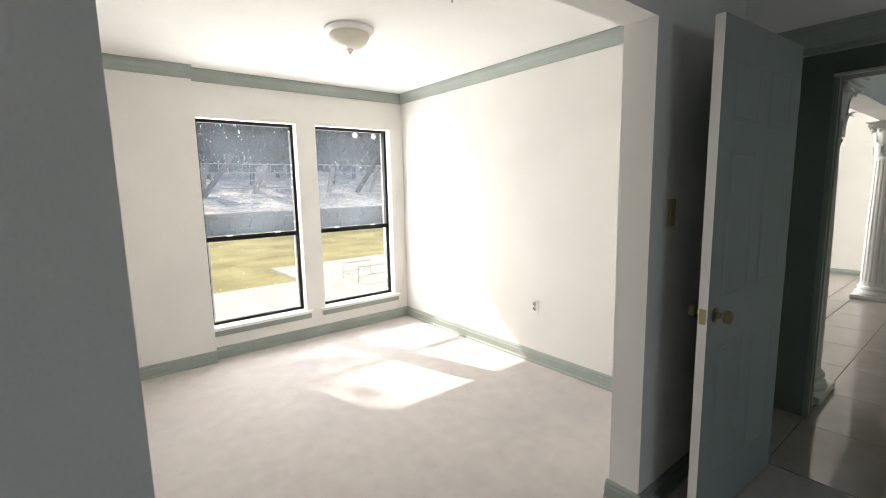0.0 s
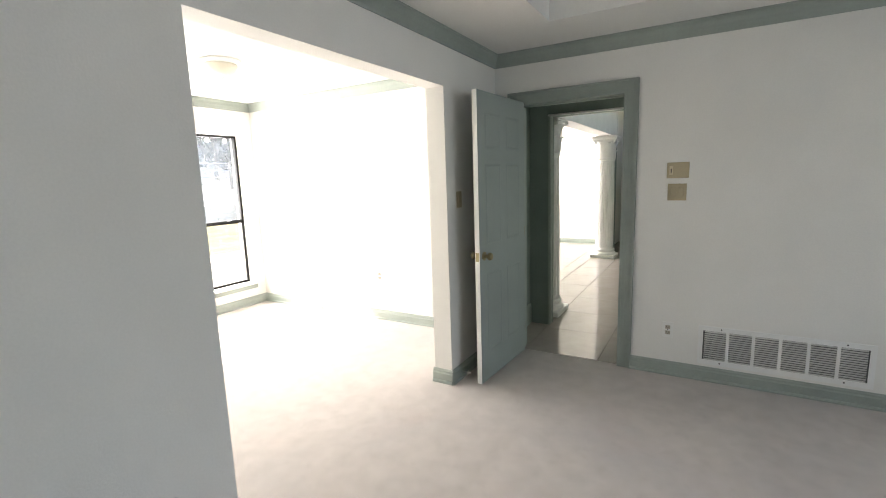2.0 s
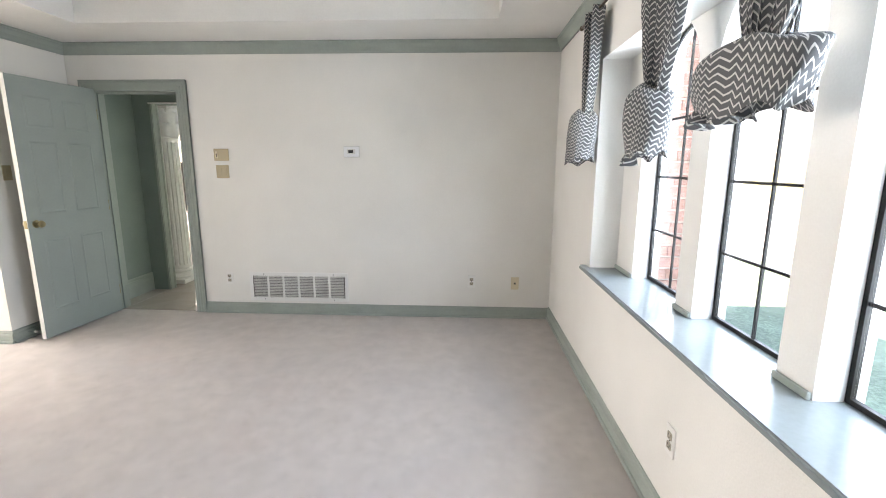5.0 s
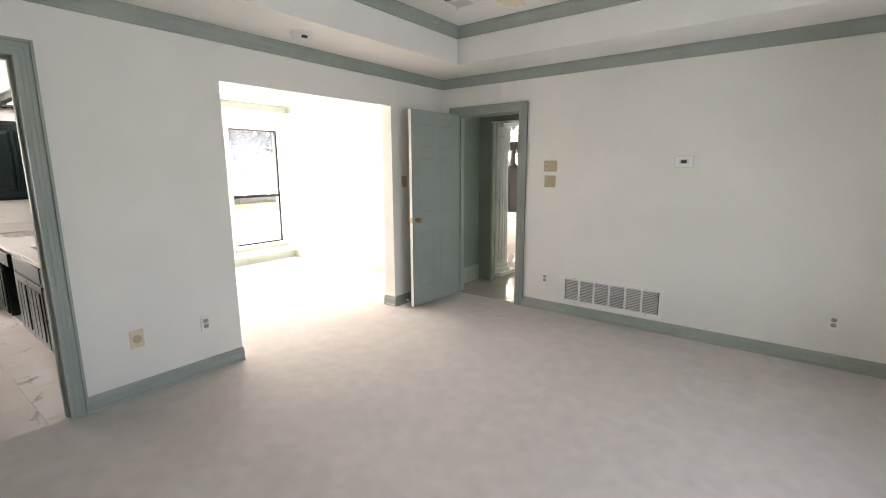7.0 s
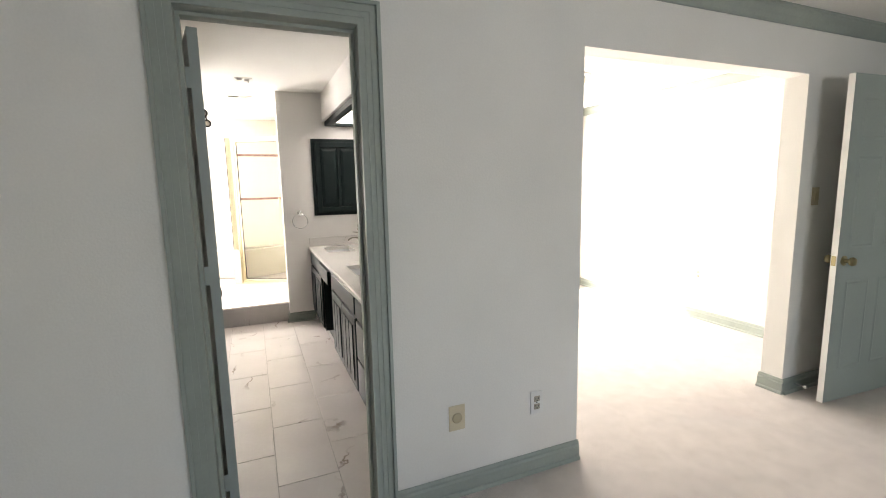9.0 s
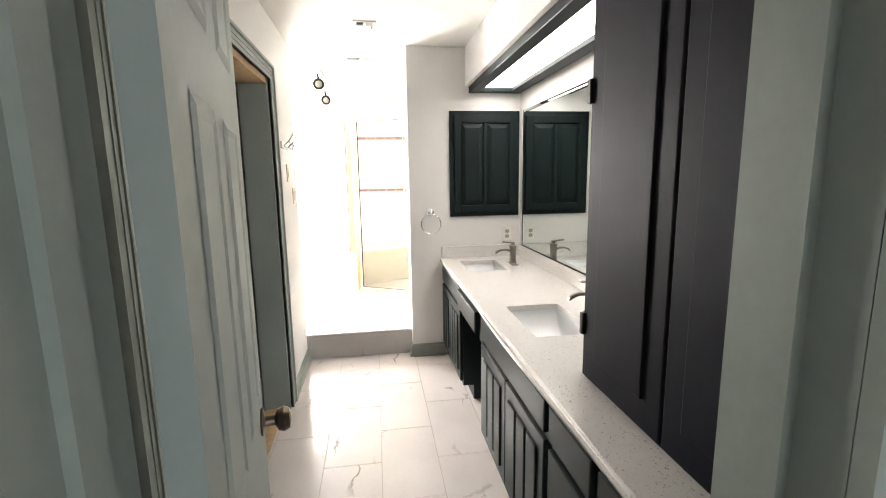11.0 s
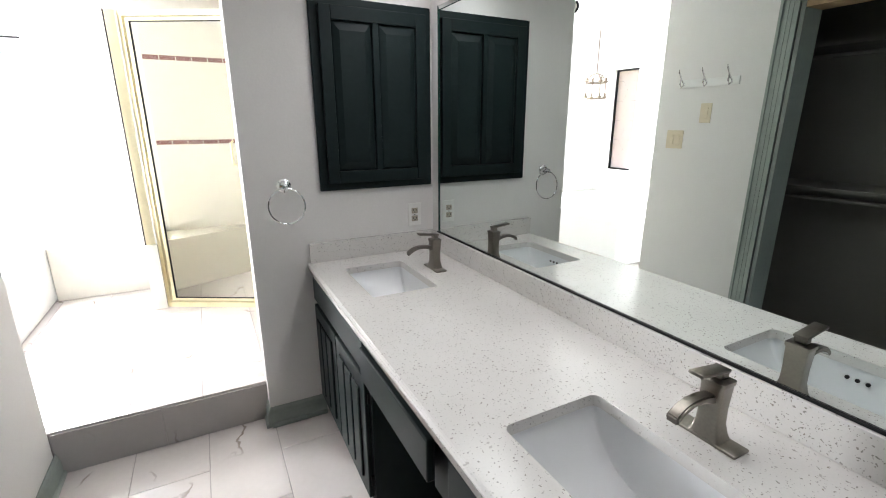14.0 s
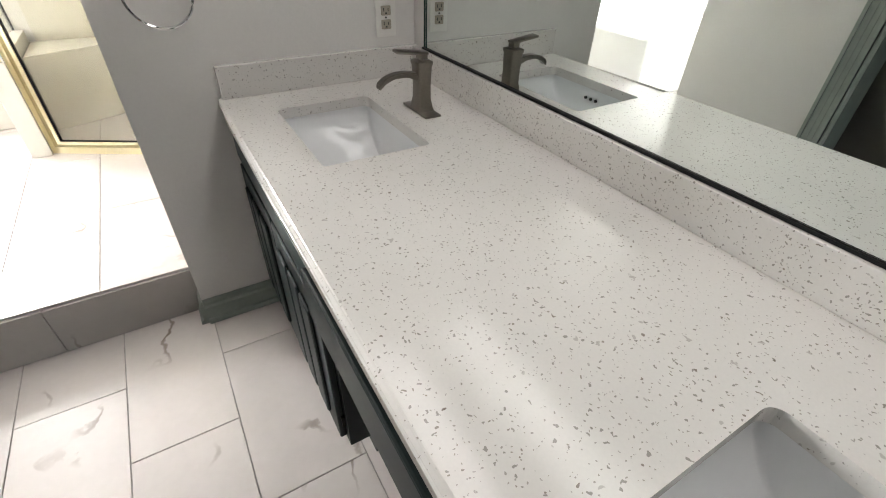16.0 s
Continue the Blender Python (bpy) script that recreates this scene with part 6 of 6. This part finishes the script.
structure("ground_bank", rough_run(-20, 60, 18.15, 60, 0.50, 8.0, 110, 60, 0.22, 3.0), LITTER, "bank covered in pale leaf litter", "bank")
rw = tagged(new("wall_garden"), "low dry-stacked dark stone retaining wall", "garden wall", kind="structure")
me_s = []
for k in range(5):
    bm = boxes((-0.5, 0.5, -0.5, 0.5, -0.5, 0.5))
    bmesh.ops.subdivide_edges(bm, edges=bm.edges[:], cuts=1)
    for v in bm.verts:
        v.co *= 1 + 0.10 * noise.noise(v.co * 3 + Vector((k * 7, 0, 0)))
    me_s.append(mesh_of("stone", bm, STONE))
for course in range(4):
    x = -1.0 + rnd.random() * 0.4
    while x < 17:
        w = 0.35 + rnd.random() * 0.45
        s = new("stone", me_s[rnd.randrange(5)])
        s.parent = rw
        s.location = (x + w / 2, 18.05 + rnd.uniform(-0.05, 0.05), -0.16 + 0.19 * course + 0.095)
        s.scale = (w * 0.97, 0.4, 0.185)
        s.rotation_euler = (0, 0, rnd.uniform(-0.05, 0.05))
        x += w
fence = thing("wire_fence", "old pale wire fence with leaning weathered wood posts", "fence")
for x, z0, lean, z1, r in ((1.6, 1.1, 0.15, 2.7, 0.09), (4.2, 1.1, 0.35, 2.65, 0.10), (6.4, 1.1, 0.7, 2.6, 0.12), (8.3, 1.1, 0.0, 2.8, 0.06), (10.1, 1.0, 0.35, 2.5, 0.13), (12.6, 1.1, 0.5, 2.6, 0.10), (15.0, 1.1, 0.0, 2.7, 0.08)):
    part("post", tube([(x, 22.0, z0), (x + lean, 22.0, z1)], r, 8), CEDAR, fence)
for x in (4.15, 11.6):
    part("brace", tube([(x, 21.9, 1.0), (x + 1.5, 21.9, 3.05)], 0.12, 8), BARK, fence)
for z in (1.5, 1.85, 2.2, 2.6):
    part("wire", tube([(-4, 22.0, z), (19, 22.0, z + 0.05)], 0.022, 5), WIRE, fence)
for k in range(20):
    x = -1 + k
    part("stay_wire", tube([(x, 22.0, 1.2), (x + 0.02, 22.0, 2.62)], 0.016, 4), WIRE, fence)


def tree(x, y, z, h, r, seed, leaves=260, crown=2.4):
    rn = random.Random(seed)
    t = thing("tree", "bare-limbed tree with dull clumped foliage", "tree", group="trees behind the garden")
    bm_list = []
    pts = [(x, y, z)]
    for i in range(1, 7):
        p = pts[-1]
        pts.append((p[0] + rn.uniform(-0.18, 0.18), p[1] + rn.uniform(-0.18, 0.18), z + h * i / 6))
    bm_list.append(tube(pts, [r * (1 - 0.75 * i / 6) for i in range(7)], 8))
    tips = []
    for k in range(11):
        i = rn.randrange(2, 6)
        p = Vector(pts[i])
        a = rn.uniform(0, 6.28)
        ln = rn.uniform(0.6, 1.0) * crown
        q = p + Vector((math.cos(a) * ln * 0.5, math.sin(a) * ln * 0.5, ln * 0.3))
        e = q + Vector((math.cos(a + 0.4) * ln * 0.5, math.sin(a + 0.4) * ln * 0.5, ln * 0.35))
        bm_list.append(tube([p, q, e], [r * 0.35, r * 0.2, r * 0.06], 6))
        for _ in range(3):
            w = q.lerp(e, rn.random()) + Vector((rn.uniform(-0.6, 0.6), rn.uniform(-0.6, 0.6), rn.uniform(0, 0.7)))
            bm_list.append(tube([q.lerp(e, 0.4), w], [r * 0.1, r * 0.03], 5))
            tips.append(w)
        tips.append(e)
    part("trunk", join(*bm_list), BARK, t)
    vs, fs = [], []
    for k in range(leaves):
        c = tips[rn.randrange(len(tips))] + Vector((rn.gauss(0, 0.35), rn.gauss(0, 0.35), rn.gauss(0, 0.3)))
        for _ in range(3):
            d = c + Vector((rn.gauss(0, 0.1), rn.gauss(0, 0.1), rn.gauss(0, 0.1)))
            u1 = Vector((rn.gauss(0, 1), rn.gauss(0, 1), rn.gauss(0, 1))).normalized() * rn.uniform(0.06, 0.14)
            v1 = Vector((rn.gauss(0, 1), rn.gauss(0, 1), rn.gauss(0, 1))).normalized() * rn.uniform(0.04, 0.09)
            b = len(vs)
            vs += [d - u1, d + v1, d + u1, d - v1]
            fs.append((b, b + 1, b + 2, b + 3))
    me = bpy.data.meshes.new("crown")
    me.from_pydata([tuple(v) for v in vs], [], fs)
    me.materials.append(LEAVES)
    o = new("crown", me)
    o.parent = t
    return t


k = 0
for x, y in ((-2, 25), (1.5, 27), (3.6, 24.5), (5.4, 26.5), (7.2, 24.8), (9.4, 27), (11.8, 25), (14, 26.5), (16.5, 25.5), (19, 27), (6.2, 29), (12.5, 29), (22, 26), (17, 30)):
    tree(x, y, 1.5, 5.0 + (k * 37 % 5) * 0.5, 0.13, 20 + k, 150, 2.8)
    k += 1
woods = tagged(new("far_woods"), "dark tangle of distant brush and trees", "woods", kind="stuff")
bl, fl = [], []
rn = random.Random(77)
for i in range(24000):
    x, y = rn.uniform(-12, 48), rn.uniform(28, 42)
    z = 2.0 + (y - 27) * 0.18 + abs(rn.gauss(0, 3.2))
    a, b = rn.uniform(0.15, 0.5), rn.uniform(0, 6.28)
    n0 = len(bl)
    bl += [(x, y, z), (x + a * math.cos(b), y + a * math.sin(b), z + rn.uniform(-0.2, 0.3)), (x + rn.uniform(-0.2, 0.2), y, z + a * 1.4)]
    fl.append((n0, n0 + 1, n0 + 2))
me = bpy.data.meshes.new("far_woods_brush")
me.from_pydata(bl, [], fl)
me.materials.append(LEAVES)
o = new("brush", me)
o.parent = woods
# an unseen tall tree, added so that its crown shades one window
tree(-3.05, 13.2, -0.16, 10.8, 0.22, 91, 4500, 1.25)
lc = thing("garden_table", "low pale metal garden table frame on the patio", "table")
for x, y in ((3.5, 6.5), (4.05, 6.5), (3.5, 7.05), (4.05, 7.05)):
    part("leg", tube([(x, y, -0.10), (x, y, 0.165)], 0.010, 6), WHITEP, lc)
part("top_frame", tube([(3.5, 6.5, 0.165), (4.05, 6.5, 0.165), (4.05, 7.05, 0.165), (3.5, 7.05, 0.165)], 0.011, 6, True), WHITEP, lc)
part("lower_frame", tube([(3.5, 6.5, 0.02), (4.05, 6.5, 0.02), (4.05, 7.05, 0.02), (3.5, 7.05, 0.02)], 0.008, 6, True), WHITEP, lc)
hose = thing("garden_hose", "grey garden hose lying on the patio", "hose")
part("coil", tube([(1.05 + 0.35 * math.cos(i * 0.5) * (1 + i * 0.01), 5.0 + 0.22 * math.sin(i * 0.5), -0.088 + 0.0006 * i) for i in range(40)], 0.012, 6), CEDAR, hose)

# eave out of view, its depth chosen to end the sun patch
structure("roof_eave", boxes((-4.2, 12.4, 4.357, 5.0, 2.50, 2.66), bevel=0.0), WHITEP, "unseen roof eave added to trim the sun on the garden windows", "eave")

# ---- outside, south ----
structure("ground_lawn", boxes((-12, 30, -7.6, -3.78, -0.2, -0.14)), SHADELAWN, "green lawn strip under the front windows, skylit shade in its colour", "lawn")
structure("pavement", boxes((-12, 30, -16.0, -7.6, -0.2, -0.13)), CONCRETE, "pale concrete drive", "driveway")
bw = structure("wall_brick", boxes((1.345, 1.7, -4.06, -3.77, -0.3, 3.0)), MORTAR, "pink brick wing wall outside the window", "wall")
bme = mesh_of("brick", boxes((-0.012, 0.012, -0.097, 0.097, -0.029, 0.029), bevel=0.003), BRICK)
b2e = mesh_of("brick", boxes((-0.012, 0.012, -0.045, 0.045, -0.029, 0.029), bevel=0.003), BRICK)
for r in range(30):
    for q, short in ((3.868, False), (4.016, True)) if r % 2 else ((3.816, True), (3.962, False)):
        b = new("brick", b2e if short else bme)
        b.parent = bw
        b.location = (1.338 + 0.002 * ((r * 7 + short * 3) % 5), -q, 0.35 + r * 0.069)
car = thing("parked_car", "grey car parked across the drive", "car", pose(-1.5, -22, -0.13))
part("body", boxes((-2.1, 2.1, -0.85, 0.85, 0.3, 0.85), (-1.1, 1.3, -0.75, 0.75, 0.85, 1.4), bevel=0.1), CARGREY, car)
for x in (-1.3, 1.3):
    for y in (-0.8, 0.8):
        part("wheel", moved(lathe([(0.0, -0.1), (0.32, -0.1), (0.32, 0.1), (0.0, 0.1)], 18), Matrix.Translation((x, y, 0.32)) @ Matrix.Rotation(radians(90), 4, "X")), SLOT, car)
for i, (x, y) in enumerate(((-6, -46), (2, -48), (-12, -47), (-1, -51))):
    tree(x, y, -0.16, 6.0, 0.2, 60 + i, 500, 2.6)

# ---- tiles, last ----


def lay(parent, xs0, w, n, ys, ly, ny, z, t, mat, gap=0.003, stagger=0.0, limits=None):
    me = None
    for i in range(n):
        for j in range(ny):
            x = xs0 + i * w
            y = ys + j * ly + (stagger if i % 2 else 0)
            a0, a1, b0, b1 = x + gap / 2, x + w - gap / 2, y + gap / 2, y + ly - gap / 2
            if limits:
                a0, a1 = max(a0, limits[0]), min(a1, limits[1])
                b0, b1 = max(b0, limits[2]), min(b1, limits[3])
                if a1 - a0 < 0.01 or b1 - b0 < 0.01:
                    continue
            full = abs(a1 - a0 - w + gap) < 1e-6 and abs(b1 - b0 - ly + gap) < 1e-6
            if full and me is not None:
                ob = new("tile", me)
            else:
                hw, hl = (a1 - a0) / 2, (b1 - b0) / 2
                m2 = mesh_of("tile", boxes((-hw, hw, -hl, hl, -t, 0), bevel=0.0012), mat)
                ob = new("tile", m2)
                if full:
                    me = m2
            ob.parent = parent
            ob.location = ((a0 + a1) / 2, (b0 + b1) / 2, z)


fb = bpy.data.objects["floor_bath"]
lay(fb, -1.036 - 0.2945 * 6, 0.2945, 9, 3.335 - 0.59 * 5, 0.59, 8, 0.0, 0.01, TILE, stagger=0.30, limits=(BW - 0.9, BE - 0.005, N + 0.031, P + 0.09))
fu = bpy.data.objects["floor_upper"]
lay(fu, -1.036 - 0.2945 * 9, 0.2945, 12, 4.20, 0.59, 4, STEP, 0.01, TILE, stagger=0.0, limits=(BWW, BE, P + 0.084, BN))
st = structure("wall_step_riser", boxes((BW, -1.05, P + 0.0855, P + 0.0945, 0, STEP - 0.012)), GROUT, "marble-tiled step riser, darker than the floor tiles", "step")
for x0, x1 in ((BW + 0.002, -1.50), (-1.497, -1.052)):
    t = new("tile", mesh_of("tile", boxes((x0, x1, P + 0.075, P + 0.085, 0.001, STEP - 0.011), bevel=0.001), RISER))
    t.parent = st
fh = bpy.data.objects["floor_hall"]
lay(fh, EAST + 0.03, 0.61, 16, -1.19, 0.61, 4, 0.0, 0.011, HALLTILE, gap=0.003, limits=(EAST + 0.025, 9.79, -1.19, 1.05))
lay(fh, EAST + 0.03, 0.61, 16, -1.19, 0.61, 13, 0.0, 0.011, HALLTILE, gap=0.003, limits=(3.655, 12.09, 1.055, 4.295))
lay(fh, EAST + 0.03, 0.61, 16, -1.19, 0.61, 13, 0.0, 0.011, HALLTILE, gap=0.003, limits=(6.605, 12.09, 4.302, 6.49))
